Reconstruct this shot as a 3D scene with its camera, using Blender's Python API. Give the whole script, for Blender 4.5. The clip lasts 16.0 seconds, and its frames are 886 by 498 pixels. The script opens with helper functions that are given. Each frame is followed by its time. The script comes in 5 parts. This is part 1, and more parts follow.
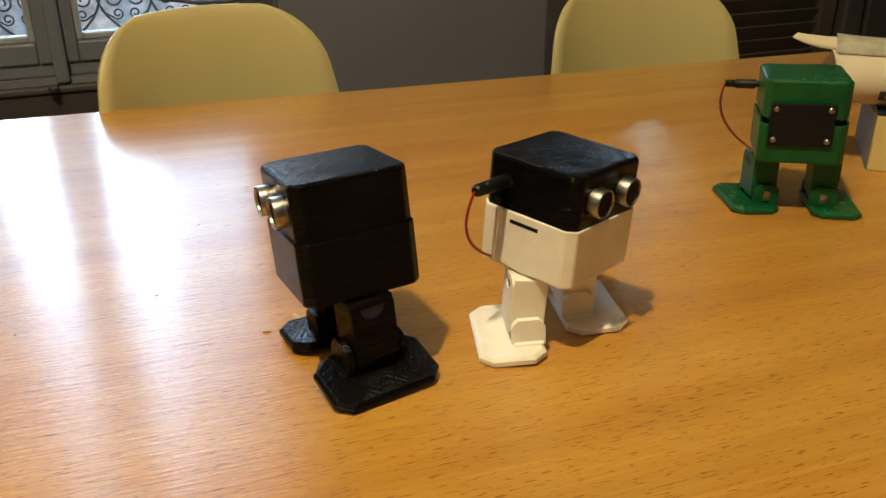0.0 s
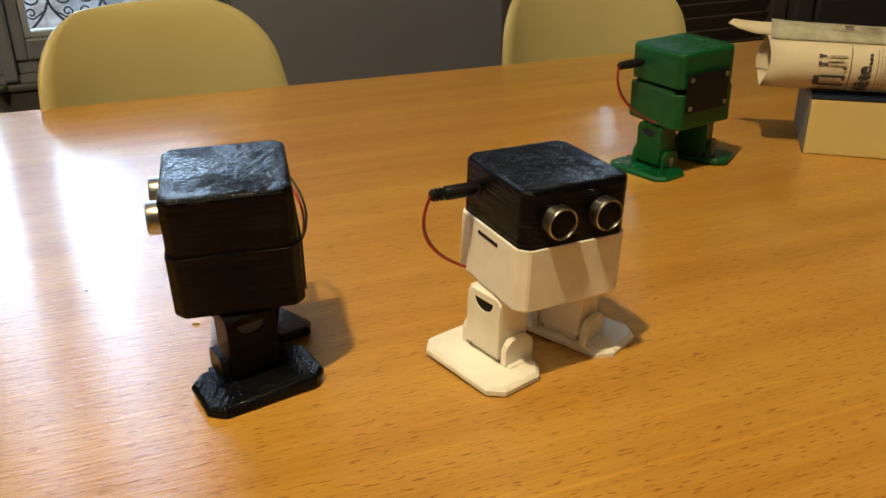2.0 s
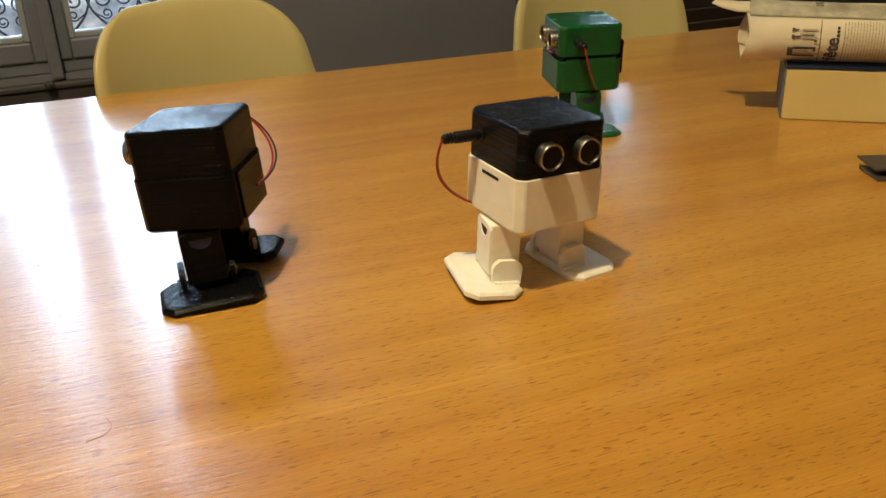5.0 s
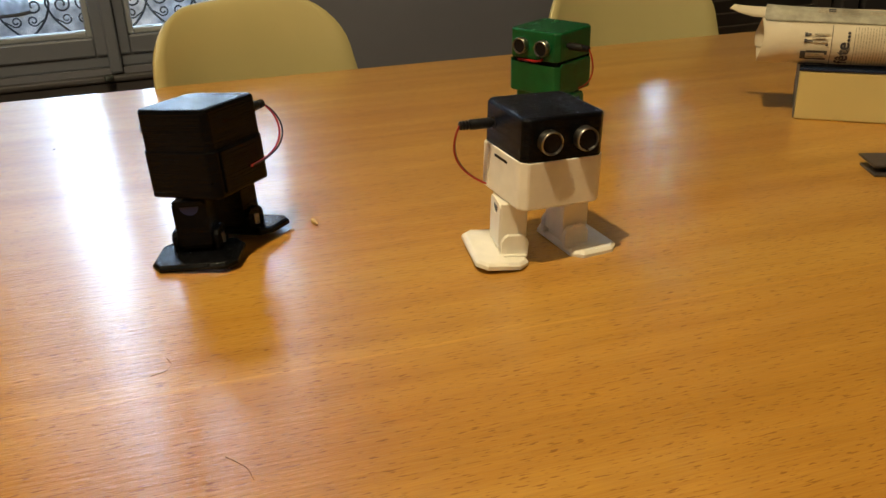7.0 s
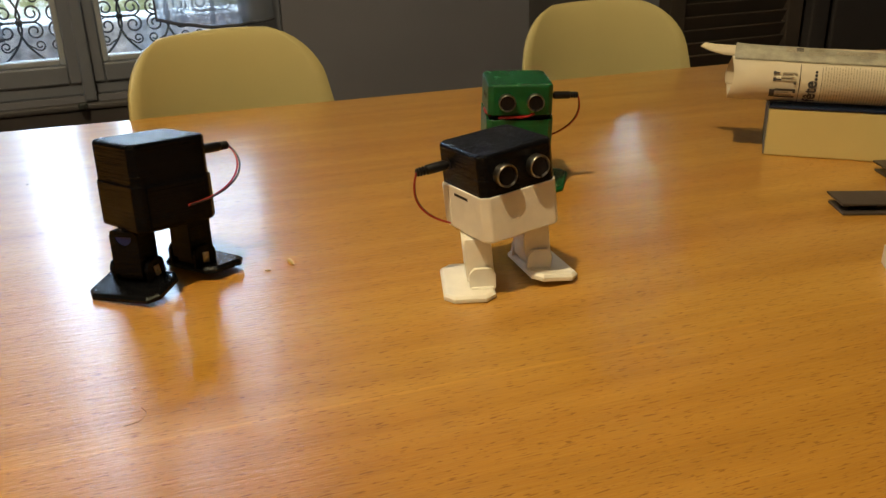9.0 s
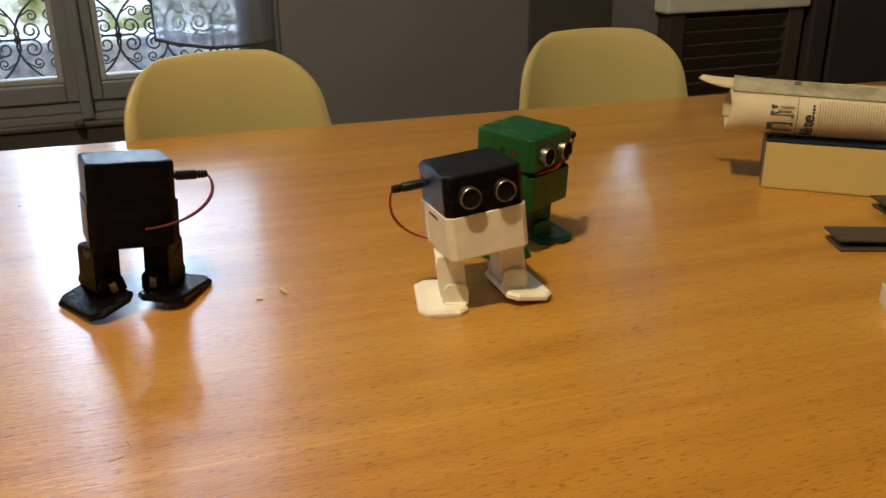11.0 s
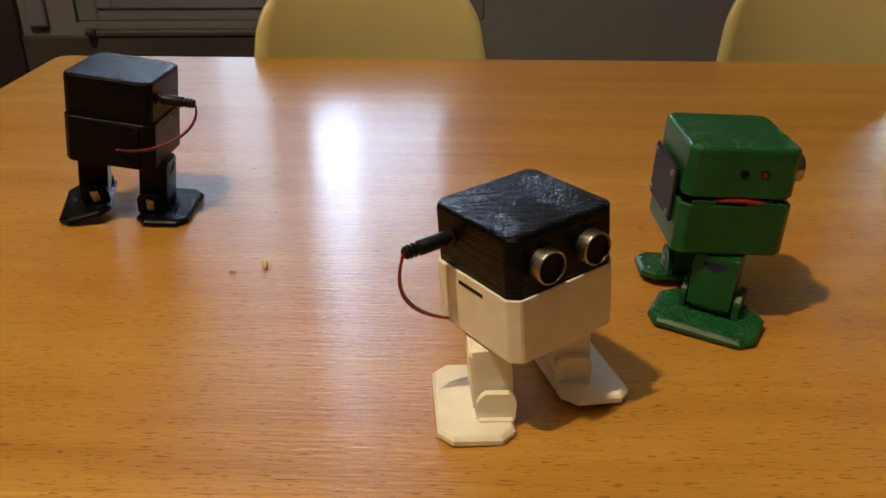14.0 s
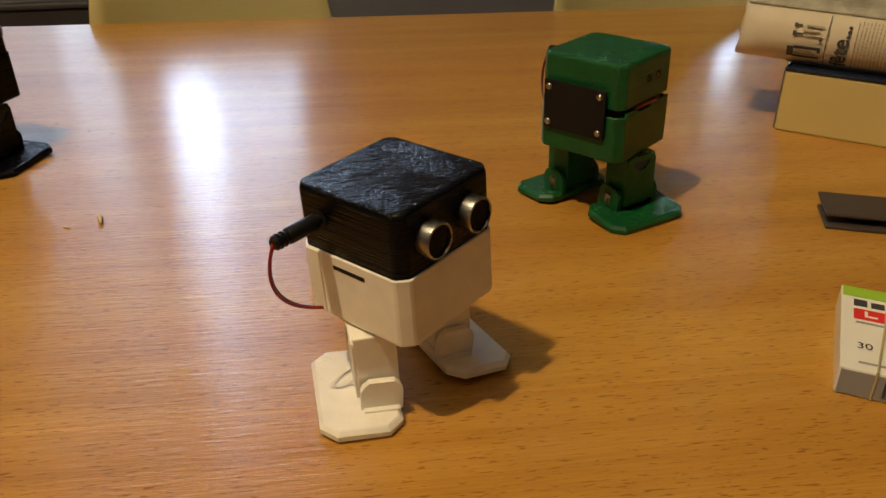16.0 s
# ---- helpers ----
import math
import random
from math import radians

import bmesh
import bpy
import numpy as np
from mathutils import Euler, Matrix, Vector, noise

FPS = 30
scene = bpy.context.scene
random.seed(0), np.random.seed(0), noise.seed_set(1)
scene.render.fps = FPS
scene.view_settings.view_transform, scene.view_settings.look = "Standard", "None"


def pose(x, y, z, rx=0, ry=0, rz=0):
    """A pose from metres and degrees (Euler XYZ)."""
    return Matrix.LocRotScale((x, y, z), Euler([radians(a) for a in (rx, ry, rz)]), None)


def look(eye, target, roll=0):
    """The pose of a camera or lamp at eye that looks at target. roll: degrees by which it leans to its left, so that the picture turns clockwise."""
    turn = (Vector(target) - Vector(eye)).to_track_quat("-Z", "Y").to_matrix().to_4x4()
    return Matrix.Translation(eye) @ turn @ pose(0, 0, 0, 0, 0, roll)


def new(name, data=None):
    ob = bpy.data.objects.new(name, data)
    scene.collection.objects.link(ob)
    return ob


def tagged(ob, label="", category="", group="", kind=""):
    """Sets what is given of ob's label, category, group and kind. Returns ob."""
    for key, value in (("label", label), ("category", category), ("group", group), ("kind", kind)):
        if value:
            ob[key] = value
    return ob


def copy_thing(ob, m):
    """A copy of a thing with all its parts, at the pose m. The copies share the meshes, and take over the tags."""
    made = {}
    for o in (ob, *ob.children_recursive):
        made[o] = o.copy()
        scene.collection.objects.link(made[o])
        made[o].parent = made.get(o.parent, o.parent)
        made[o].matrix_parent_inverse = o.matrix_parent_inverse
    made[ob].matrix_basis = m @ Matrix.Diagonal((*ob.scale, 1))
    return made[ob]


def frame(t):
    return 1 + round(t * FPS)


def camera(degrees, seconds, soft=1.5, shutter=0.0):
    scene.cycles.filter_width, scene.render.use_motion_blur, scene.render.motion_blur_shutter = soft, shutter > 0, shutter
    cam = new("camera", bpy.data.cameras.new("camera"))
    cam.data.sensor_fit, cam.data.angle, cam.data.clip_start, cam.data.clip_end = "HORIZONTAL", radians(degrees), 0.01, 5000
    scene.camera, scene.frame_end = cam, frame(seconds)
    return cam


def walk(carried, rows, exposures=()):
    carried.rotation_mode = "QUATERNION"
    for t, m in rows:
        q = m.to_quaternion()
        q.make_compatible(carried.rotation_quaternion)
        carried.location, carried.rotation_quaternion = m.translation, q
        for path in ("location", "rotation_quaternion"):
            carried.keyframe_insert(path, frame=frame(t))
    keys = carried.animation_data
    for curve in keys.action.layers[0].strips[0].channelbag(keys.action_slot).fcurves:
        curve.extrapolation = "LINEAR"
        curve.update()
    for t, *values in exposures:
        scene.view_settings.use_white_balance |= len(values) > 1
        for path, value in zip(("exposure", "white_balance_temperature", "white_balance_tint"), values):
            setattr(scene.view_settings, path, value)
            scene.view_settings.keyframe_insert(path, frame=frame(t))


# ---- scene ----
cam = camera(55.6, 16.0)
PATH = [
    (0, (-0.071, 0.116, 0.991), (0.618, 1.807, 0.176), -0.4),
    (0.2, (-0.0684, 0.1141, 0.9863), (0.6129, 1.7586, 0.1902), -0.47),
    (0.5, (-0.064, 0.115, 0.987), (0.648, 1.791, 0.16), -0.4),
    (0.7, (-0.0604, 0.1141, 0.9821), (0.6352, 1.7527, 0.1862), -0.73),
    (1, (-0.054, 0.11, 0.983), (0.679, 1.774, 0.152), -0.7),
    (1.2, (-0.0508, 0.1064, 0.9814), (0.6733, 1.7221, 0.1643), -0.77),
    (1.5, (-0.049, 0.105, 0.982), (0.69, 1.766, 0.148), -1.0),
    (1.7, (-0.049, 0.1053, 0.9833), (0.6747, 1.725, 0.1737), -1.07),
    (2, (-0.049, 0.104, 0.986), (0.699, 1.766, 0.162), -0.8),
    (2.2, (-0.0474, 0.103, 0.9831), (0.6859, 1.7254, 0.1877), -0.95),
    (2.5, (-0.045, 0.103, 0.985), (0.714, 1.758, 0.156), -1.0),
    (2.7, (-0.0433, 0.1035, 0.9803), (0.708, 1.7074, 0.1645), -1.1),
    (3, (-0.039, 0.098, 0.982), (0.725, 1.742, 0.136), -1.6),
    (3.2, (-0.0408, 0.1, 0.9783), (0.7126, 1.7075, 0.1717), -1.55),
    (3.5, (-0.043, 0.1, 0.98), (0.714, 1.75, 0.141), -1.5),
    (3.7, (-0.0483, 0.097, 0.983), (0.6838, 1.7069, 0.1616), -1.37),
    (4, (-0.053, 0.093, 0.986), (0.691, 1.762, 0.173), -1.2),
    (4.2, (-0.0587, 0.0873, 0.9845), (0.6752, 1.7118, 0.194), -1.42),
    (4.5, (-0.066, 0.071, 0.983), (0.645, 1.744, 0.149), -1.9),
    (4.7, (-0.078, 0.045, 0.984), (0.629, 1.725, 0.161), -2.2),
    (6.8, (-0.097, -0.057, 0.997), (0.503, 1.667, 0.179), -2.0),
    (7, (-0.096, -0.055, 0.997), (0.514, 1.666, 0.181), -2.1),
    (7.2, (-0.0927, -0.0556, 0.9963), (0.5099, 1.6248, 0.2117), -2.29),
    (7.5, (-0.094, -0.058, 1.001), (0.529, 1.666, 0.202), -2.0),
    (7.7, (-0.0938, -0.0563, 1.0015), (0.5357, 1.6147, 0.2178), -1.88),
    (8, (-0.095, -0.053, 1.004), (0.556, 1.66, 0.202), -1.3),
    (8.2, (-0.0955, -0.0518, 1.0077), (0.5393, 1.6231, 0.2369), -1.3),
    (8.5, (-0.098, -0.053, 1.017), (0.57, 1.674, 0.261), -1.2),
    (8.7, (-0.095, -0.052, 1.012), (0.576, 1.666, 0.239), -1.5),
    (10.8, (-0.094, -0.053, 1.012), (0.579, 1.678, 0.269), -1.2),
    (11, (-0.09, -0.044, 1.018), (0.597, 1.687, 0.288), -0.5),
    (11.2, (-0.0609, -0.0225, 1.0243), (0.6214, 1.6616, 0.3166), -0.44),
    (11.5, (-0.012, 0.014, 1.025), (0.632, 1.745, 0.257), -0.6),
    (11.7, (0.0239, 0.0384, 1.0209), (0.5809, 1.7351, 0.2375), -1.03),
    (12, (0.065, 0.061, 1.019), (0.551, 1.806, 0.17), 0.4),
    (12.2, (0.0692, 0.0668, 1.0161), (0.4716, 1.7857, 0.1879), 1.83),
    (12.5, (0.072, 0.07, 1.019), (0.312, 1.847, 0.133), 2.3),
    (12.7, (0.0767, 0.0761, 1.0171), (0.2492, 1.8189, 0.1597), 1.89),
    (13, (0.085, 0.079, 1.015), (0.202, 1.871, 0.134), 2.0),
    (13.2, (0.0895, 0.0787, 1.0118), (0.1707, 1.8219, 0.1415), 1.24),
    (13.5, (0.092, 0.079, 1.011), (0.163, 1.864, 0.113), 1.2),
    (13.7, (0.0938, 0.0771, 1.0095), (0.1601, 1.8147, 0.1269), 0.94),
    (14, (0.106, 0.065, 1.006), (0.193, 1.851, 0.11), 0.3),
    (14.2, (0.1139, 0.0637, 1.0004), (0.2319, 1.7977, 0.116), 0.07),
    (14.5, (0.13, 0.055, 0.997), (0.294, 1.82, 0.072), -0.3),
    (14.7, (0.1368, 0.0591, 0.993), (0.348, 1.7714, 0.0842), -0.16),
    (15, (0.137, 0.054, 0.993), (0.391, 1.804, 0.06), -0.2),
    (15.2, (0.1355, 0.0545, 0.9901), (0.4143, 1.7469, 0.0623), 0.3),
    (15.5, (0.132, 0.045, 0.99), (0.439, 1.781, 0.045), 0.0),
    (15.7, (0.1323, 0.0411, 0.9916), (0.4575, 1.7213, 0.0568), -0.09),
    (16, (0.134, 0.028, 0.996), (0.489, 1.751, 0.044), 0.2),
]
walk(cam, [(t, look(eye, target, roll)) for t, eye, target, roll in PATH],
     [(0, 0.05, 6090, 2), (4.5, 0.09, 6090, 2), (7.0, -0.08, 6150, 3), (8.5, -0.17, 6170, 3), (11.0, -0.14, 6170, 6), (12.0, -0.18, 6190, 6), (13.0, -0.38, 6290, 9), (16.0, -0.43, 6320, 10)])

# ---- light ----
world = bpy.data.worlds.new("sky")
scene.world = world
world.use_nodes = True
wn = world.node_tree.nodes
sky = wn.new("ShaderNodeTexSky")
sky.sky_type, sky.sun_disc = "NISHITA", False
sky.sun_elevation, sky.sun_rotation = radians(35), radians(150)
wn["Background"].inputs["Strength"].default_value = 0.10
world.node_tree.links.new(sky.outputs[0], wn["Background"].inputs["Color"])
scene.view_settings.exposure = 0.0

LAMP_AT = (-0.480, 0.060, 2.55)
for off in (-0.03, 0.0, 0.03):
    bulb = bpy.data.lights.new("pendant_bulb", "POINT")
    bulb.energy, bulb.color, bulb.shadow_soft_size = 42.0, (1.0, 0.755, 0.43), 0.020
    new("pendant_bulb", bulb).location = (LAMP_AT[0] + off, LAMP_AT[1] + 0.4 * off, LAMP_AT[2])


# ---- materials ----
def material(name, color, rough=0.5, metal=0.0, coat=0.0, spec=0.5):
    m = bpy.data.materials.new(name)
    m.use_nodes = True
    b = m.node_tree.nodes["Principled BSDF"]
    b.inputs["Base Color"].default_value = (*color, 1)
    b.inputs["Roughness"].default_value = rough
    b.inputs["Metallic"].default_value = metal
    b.inputs["Coat Weight"].default_value = coat
    b.inputs["Specular IOR Level"].default_value = spec
    return m, m.node_tree.nodes, m.node_tree.links, b


def coords(n, l, scale, rot=(0, 0, 0), kind="Object"):
    tc, mp = n.new("ShaderNodeTexCoord"), n.new("ShaderNodeMapping")
    mp.inputs["Scale"].default_value = scale
    mp.inputs["Rotation"].default_value = [radians(a) for a in rot]
    l.new(tc.outputs[kind], mp.inputs["Vector"])
    return mp.outputs["Vector"]


def noise_node(n, l, vec, scale=1.0, detail=3.0, rough=0.55):
    t = n.new("ShaderNodeTexNoise")
    t.inputs["Scale"].default_value, t.inputs["Detail"].default_value = scale, detail
    t.inputs["Roughness"].default_value = rough
    l.new(vec, t.inputs["Vector"])
    return t.outputs["Fac"]


def ramp(n, l, fac, stops):
    r = n.new("ShaderNodeValToRGB")
    els = r.color_ramp.elements
    while len(els) < len(stops):
        els.new(0.5)
    for e, (p, c) in zip(els, stops):
        e.position, e.color = p, (*c, 1) if len(c) == 3 else c
    l.new(fac, r.inputs["Fac"])
    return r.outputs["Color"]


def mix(n, l, fac, a, b, how="MIX"):
    m = n.new("ShaderNodeMix")
    m.data_type, m.blend_type = "RGBA", how
    for sock, v in ((m.inputs[0], fac), (m.inputs[6], a), (m.inputs[7], b)):
        if isinstance(v, (int, float)):
            sock.default_value = v
        elif isinstance(v, tuple):
            sock.default_value = (*v, 1)
        else:
            l.new(v, sock)
    return m.outputs[2]


def bump(n, l, b, height, strength, distance=0.001):
    k = n.new("ShaderNodeBump")
    k.inputs["Strength"].default_value, k.inputs["Distance"].default_value = strength, distance
    l.new(height, k.inputs["Height"])
    l.new(k.outputs["Normal"], b.inputs["Normal"])


def varied(name, color, rough=0.5, spread=0.15, scale=12.0, fine=300.0, relief=0.15, metal=0.0, coat=0.0, spec=0.5):
    """Plain paint, plastic or metal with soft stains and a fine grain."""
    m, n, l, b = material(name, color, rough, metal, coat, spec)
    v = coords(n, l, (1, 1, 1))
    big = noise_node(n, l, v, scale, 4)
    small = noise_node(n, l, v, fine, 2)
    lo = tuple(c * (1 - spread) for c in color)
    hi = tuple(min(1, c * (1 + spread)) for c in color)
    l.new(ramp(n, l, big, [(0.3, lo), (0.7, hi)]), b.inputs["Base Color"])
    l.new(ramp(n, l, big, [(0.25, (rough * 0.8,) * 3), (0.75, (min(1, rough * 1.2),) * 3)]), b.inputs["Roughness"])
    bump(n, l, b, small, relief)
    return m


def printed(name, color, rough, spread, hatch, relief=0.35, coat=0.0, spec=0.5, side_spec=None):
    """Printed plastic: thin level layers on the sides, slanting strokes on the flat tops."""
    m, n, l, b = material(name, color, rough, coat=coat, spec=spec)
    sep = n.new("ShaderNodeSeparateXYZ")
    tc = n.new("ShaderNodeTexCoord")
    l.new(tc.outputs["Normal"], sep.inputs[0])
    up = n.new("ShaderNodeMath")
    up.operation, up.inputs[1].default_value = "GREATER_THAN", 0.8
    l.new(sep.outputs["Z"], up.inputs[0])
    layers = noise_node(n, l, coords(n, l, (9, 9, 1500)), 1.0, 2)
    strokes = []
    for turn in (hatch, hatch - 78):
        mp = n.new("ShaderNodeMapping")
        mp.inputs["Scale"].default_value = (40, 620, 8)
        l.new(coords(n, l, (1, 1, 1), (0, 0, turn)), mp.inputs["Vector"])
        strokes.append(noise_node(n, l, mp.outputs["Vector"], 1.0, 3))
    patches = noise_node(n, l, coords(n, l, (1, 1, 1)), 70.0, 3)
    lumps = noise_node(n, l, coords(n, l, (1, 1, 1)), 160.0, 3, 0.6)
    grit = ramp(n, l, noise_node(n, l, coords(n, l, (1, 1, 1)), 520.0, 1), [(0.57, (0, 0, 0)), (0.78, (0.62,) * 3)])
    fields = ramp(n, l, noise_node(n, l, coords(n, l, (1, 1, 1)), 45.0, 2), [(0.46, (0.15,) * 3), (0.56, (0.8,) * 3)])
    top = mix(n, l, 0.14, mix(n, l, fields, strokes[0], strokes[1]), lumps)
    top = mix(n, l, 1.0, top, grit, "ADD")
    height = mix(n, l, up.outputs[0], mix(n, l, 0.32, (0.5, 0.5, 0.5), layers), top)
    lo, hi = tuple(c * (1 - spread) for c in color), tuple(min(1, c * (1 + spread)) for c in color)
    l.new(ramp(n, l, patches, [(0.3, lo), (0.7, hi)]), b.inputs["Base Color"])
    flat = ramp(n, l, patches, [(0.3, (rough * 0.85,) * 3), (0.7, (rough * 1.1,) * 3)])
    l.new(mix(n, l, up.outputs[0], (rough * 1.35,) * 3, flat), b.inputs["Roughness"])
    if side_spec is not None:
        l.new(mix(n, l, up.outputs[0], (side_spec,) * 3, (spec,) * 3), b.inputs["Specular IOR Level"])
    bump(n, l, b, height, relief, 0.0017)
    return m


VENEER_JOINT = -0.769


def wood_top():
    m, n, l, b = material("beech_veneer", (0.5, 0.3, 0.12), 0.3, coat=0.52)
    grain = noise_node(n, l, coords(n, l, (2.2, 34, 1)), 1.0, 5, 0.6)
    wide = noise_node(n, l, coords(n, l, (1.1, 11, 1)), 1.0, 4)
    flecks = noise_node(n, l, coords(n, l, (135, 900, 1)), 1.0, 2, 0.5)
    thin = noise_node(n, l, coords(n, l, (30, 1500, 1)), 1.0, 3, 0.6)
    base = ramp(n, l, grain, [(0.28, (0.46, 0.236, 0.033)), (0.5, (0.55, 0.300, 0.049)), (0.72, (0.63, 0.362, 0.077))])
    base = mix(n, l, ramp(n, l, wide, [(0.35, (0, 0, 0)), (0.7, (1, 1, 1))]), base, (0.89, 0.79, 0.69), "MULTIPLY")
    leaf = n.new("ShaderNodeSeparateXYZ")
    l.new(coords(n, l, (1, 1, 1)), leaf.inputs[0])
    near = n.new("ShaderNodeMath")
    near.operation, near.inputs[1].default_value = "LESS_THAN", VENEER_JOINT
    l.new(leaf.outputs["Y"], near.inputs[0])
    base = mix(n, l, near.outputs[0], base, mix(n, l, 1.0, base, (0.95, 0.92, 0.88), "MULTIPLY"))
    joint = n.new("ShaderNodeMath")
    joint.operation, joint.inputs[1].default_value, joint.inputs[2].default_value = "COMPARE", VENEER_JOINT, 0.0014
    l.new(leaf.outputs["Y"], joint.inputs[0])
    base = mix(n, l, joint.outputs[0], base, mix(n, l, 1.0, base, (1.14, 1.16, 1.22), "MULTIPLY"))
    base = mix(n, l, ramp(n, l, thin, [(0.40, (0.55,) * 3), (0.62, (0, 0, 0))]), base, (0.78, 0.67, 0.54), "MULTIPLY")
    base = mix(n, l, ramp(n, l, flecks, [(0.33, (1, 1, 1)), (0.39, (0, 0, 0))]), base, (0.56, 0.43, 0.31), "MULTIPLY")
    l.new(base, b.inputs["Base Color"])
    smear = noise_node(n, l, coords(n, l, (5, 5, 1)), 1.0, 2)
    l.new(ramp(n, l, smear, [(0.3, (0.30,) * 3), (0.7, (0.35,) * 3)]), b.inputs["Roughness"])
    b.inputs["Coat Roughness"].default_value = 0.07
    pores = noise_node(n, l, coords(n, l, (48, 430, 1)), 1.0, 4, 0.65)
    bump(n, l, b, mix(n, l, 0.9, thin, pores), 0.6, 0.0008)
    film = n.new("ShaderNodeBump")
    film.inputs["Strength"].default_value, film.inputs["Distance"].default_value = 0.25, 0.0006
    l.new(pores, film.inputs["Height"])
    l.new(film.outputs["Normal"], b.inputs["Coat Normal"])
    return m


def wood_plain(name, a, c):
    m, n, l, b = material(name, a, 0.45)
    g = noise_node(n, l, coords(n, l, (30, 30, 2)), 1.0, 5)
    l.new(ramp(n, l, g, [(0.3, a), (0.7, c)]), b.inputs["Base Color"])
    bump(n, l, b, g, 0.2)
    return m


def newsprint():
    """Cream paper with grey columns of small print too small to read."""
    m, n, l, b = material("newsprint", (0.72, 0.62, 0.47), 0.8)
    big = noise_node(n, l, coords(n, l, (1, 1, 1)), 9.0, 4)
    base = ramp(n, l, big, [(0.3, (0.56, 0.48, 0.34)), (0.7, (0.66, 0.58, 0.43))])
    l.new(base, b.inputs["Base Color"])
    crease = noise_node(n, l, coords(n, l, (30, 6, 6)), 1.0, 3)
    bump(n, l, b, crease, 0.4, 0.002)
    return m


def glow(name, color, strength):
    m = bpy.data.materials.new(name)
    m.use_nodes = True
    n, l = m.node_tree.nodes, m.node_tree.links
    n.remove(n["Principled BSDF"])
    e = n.new("ShaderNodeEmission")
    e.inputs["Color"].default_value, e.inputs["Strength"].default_value = (*color, 1), strength
    l.new(e.outputs[0], n["Material Output"].inputs["Surface"])
    return m, n, l, e


def garden_view():
    """Pale wall and foliage low down, bright sky above, its glow varied by position."""
    m, n, l, e = glow("garden_view", (1, 1, 1), 1.0)
    v = coords(n, l, (1, 1, 1))
    sep = n.new("ShaderNodeSeparateXYZ")
    l.new(v, sep.inputs[0])
    leaf = noise_node(n, l, coords(n, l, (1.6, 1, 1.6)), 2.2, 5, 0.65)
    spots = noise_node(n, l, v, 9.0, 4, 0.7)
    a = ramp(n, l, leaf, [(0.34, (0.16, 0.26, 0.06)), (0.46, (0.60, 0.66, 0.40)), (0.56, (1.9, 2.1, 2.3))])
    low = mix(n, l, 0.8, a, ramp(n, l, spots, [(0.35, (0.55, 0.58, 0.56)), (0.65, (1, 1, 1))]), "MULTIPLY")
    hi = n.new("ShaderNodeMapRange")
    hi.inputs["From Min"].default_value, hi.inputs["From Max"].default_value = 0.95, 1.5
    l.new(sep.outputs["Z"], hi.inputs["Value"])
    # glow cut on the left to dim that band of the table's reflection
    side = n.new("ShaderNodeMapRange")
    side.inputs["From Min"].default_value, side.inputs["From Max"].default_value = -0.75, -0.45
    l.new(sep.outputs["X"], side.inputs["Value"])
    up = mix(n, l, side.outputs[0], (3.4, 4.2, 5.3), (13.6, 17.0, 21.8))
    # glow raised in the east to brighten the streak through the narrow wall opening
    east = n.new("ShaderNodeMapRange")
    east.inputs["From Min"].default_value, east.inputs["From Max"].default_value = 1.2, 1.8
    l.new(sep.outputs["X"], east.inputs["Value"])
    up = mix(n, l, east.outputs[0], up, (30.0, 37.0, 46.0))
    # glow cut high up so the glare fades on the near tabletop
    high_cut = n.new("ShaderNodeMapRange")
    high_cut.inputs["From Min"].default_value, high_cut.inputs["From Max"].default_value = 2.0, 3.3
    l.new(sep.outputs["Z"], high_cut.inputs["Value"])
    up = mix(n, l, high_cut.outputs[0], up, (0.28, 0.29, 0.32), "MULTIPLY")
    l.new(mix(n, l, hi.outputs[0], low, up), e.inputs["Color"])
    return m


def clear_glass():
    m, n, l, b = material("window_glass", (1, 1, 1), 0.02)
    b.inputs["Transmission Weight"].default_value = 1.0
    b.inputs["IOR"].default_value = 1.45
    return m


def sheer():
    m = bpy.data.materials.new("sheer_voile")
    m.use_nodes = True
    n, l = m.node_tree.nodes, m.node_tree.links
    b = n["Principled BSDF"]
    b.inputs["Base Color"].default_value, b.inputs["Roughness"].default_value = (0.26, 0.28, 0.33, 1), 0.9
    t, tr, mx, mx2 = n.new("ShaderNodeBsdfTransparent"), n.new("ShaderNodeBsdfTranslucent"), n.new("ShaderNodeMixShader"), n.new("ShaderNodeMixShader")
    tr.inputs["Color"].default_value = (0.20, 0.225, 0.27, 1)
    weave = noise_node(n, l, coords(n, l, (900, 30, 900)), 1.0, 2)
    mx.inputs[0].default_value = 0.5
    l.new(b.outputs[0], mx.inputs[1])
    l.new(tr.outputs[0], mx.inputs[2])
    l.new(ramp(n, l, weave, [(0.3, (0.55,) * 3), (0.7, (0.76,) * 3)]), mx2.inputs[0])
    l.new(t.outputs[0], mx2.inputs[1])
    l.new(mx.outputs[0], mx2.inputs[2])
    l.new(mx2.outputs[0], n["Material Output"].inputs["Surface"])
    return m


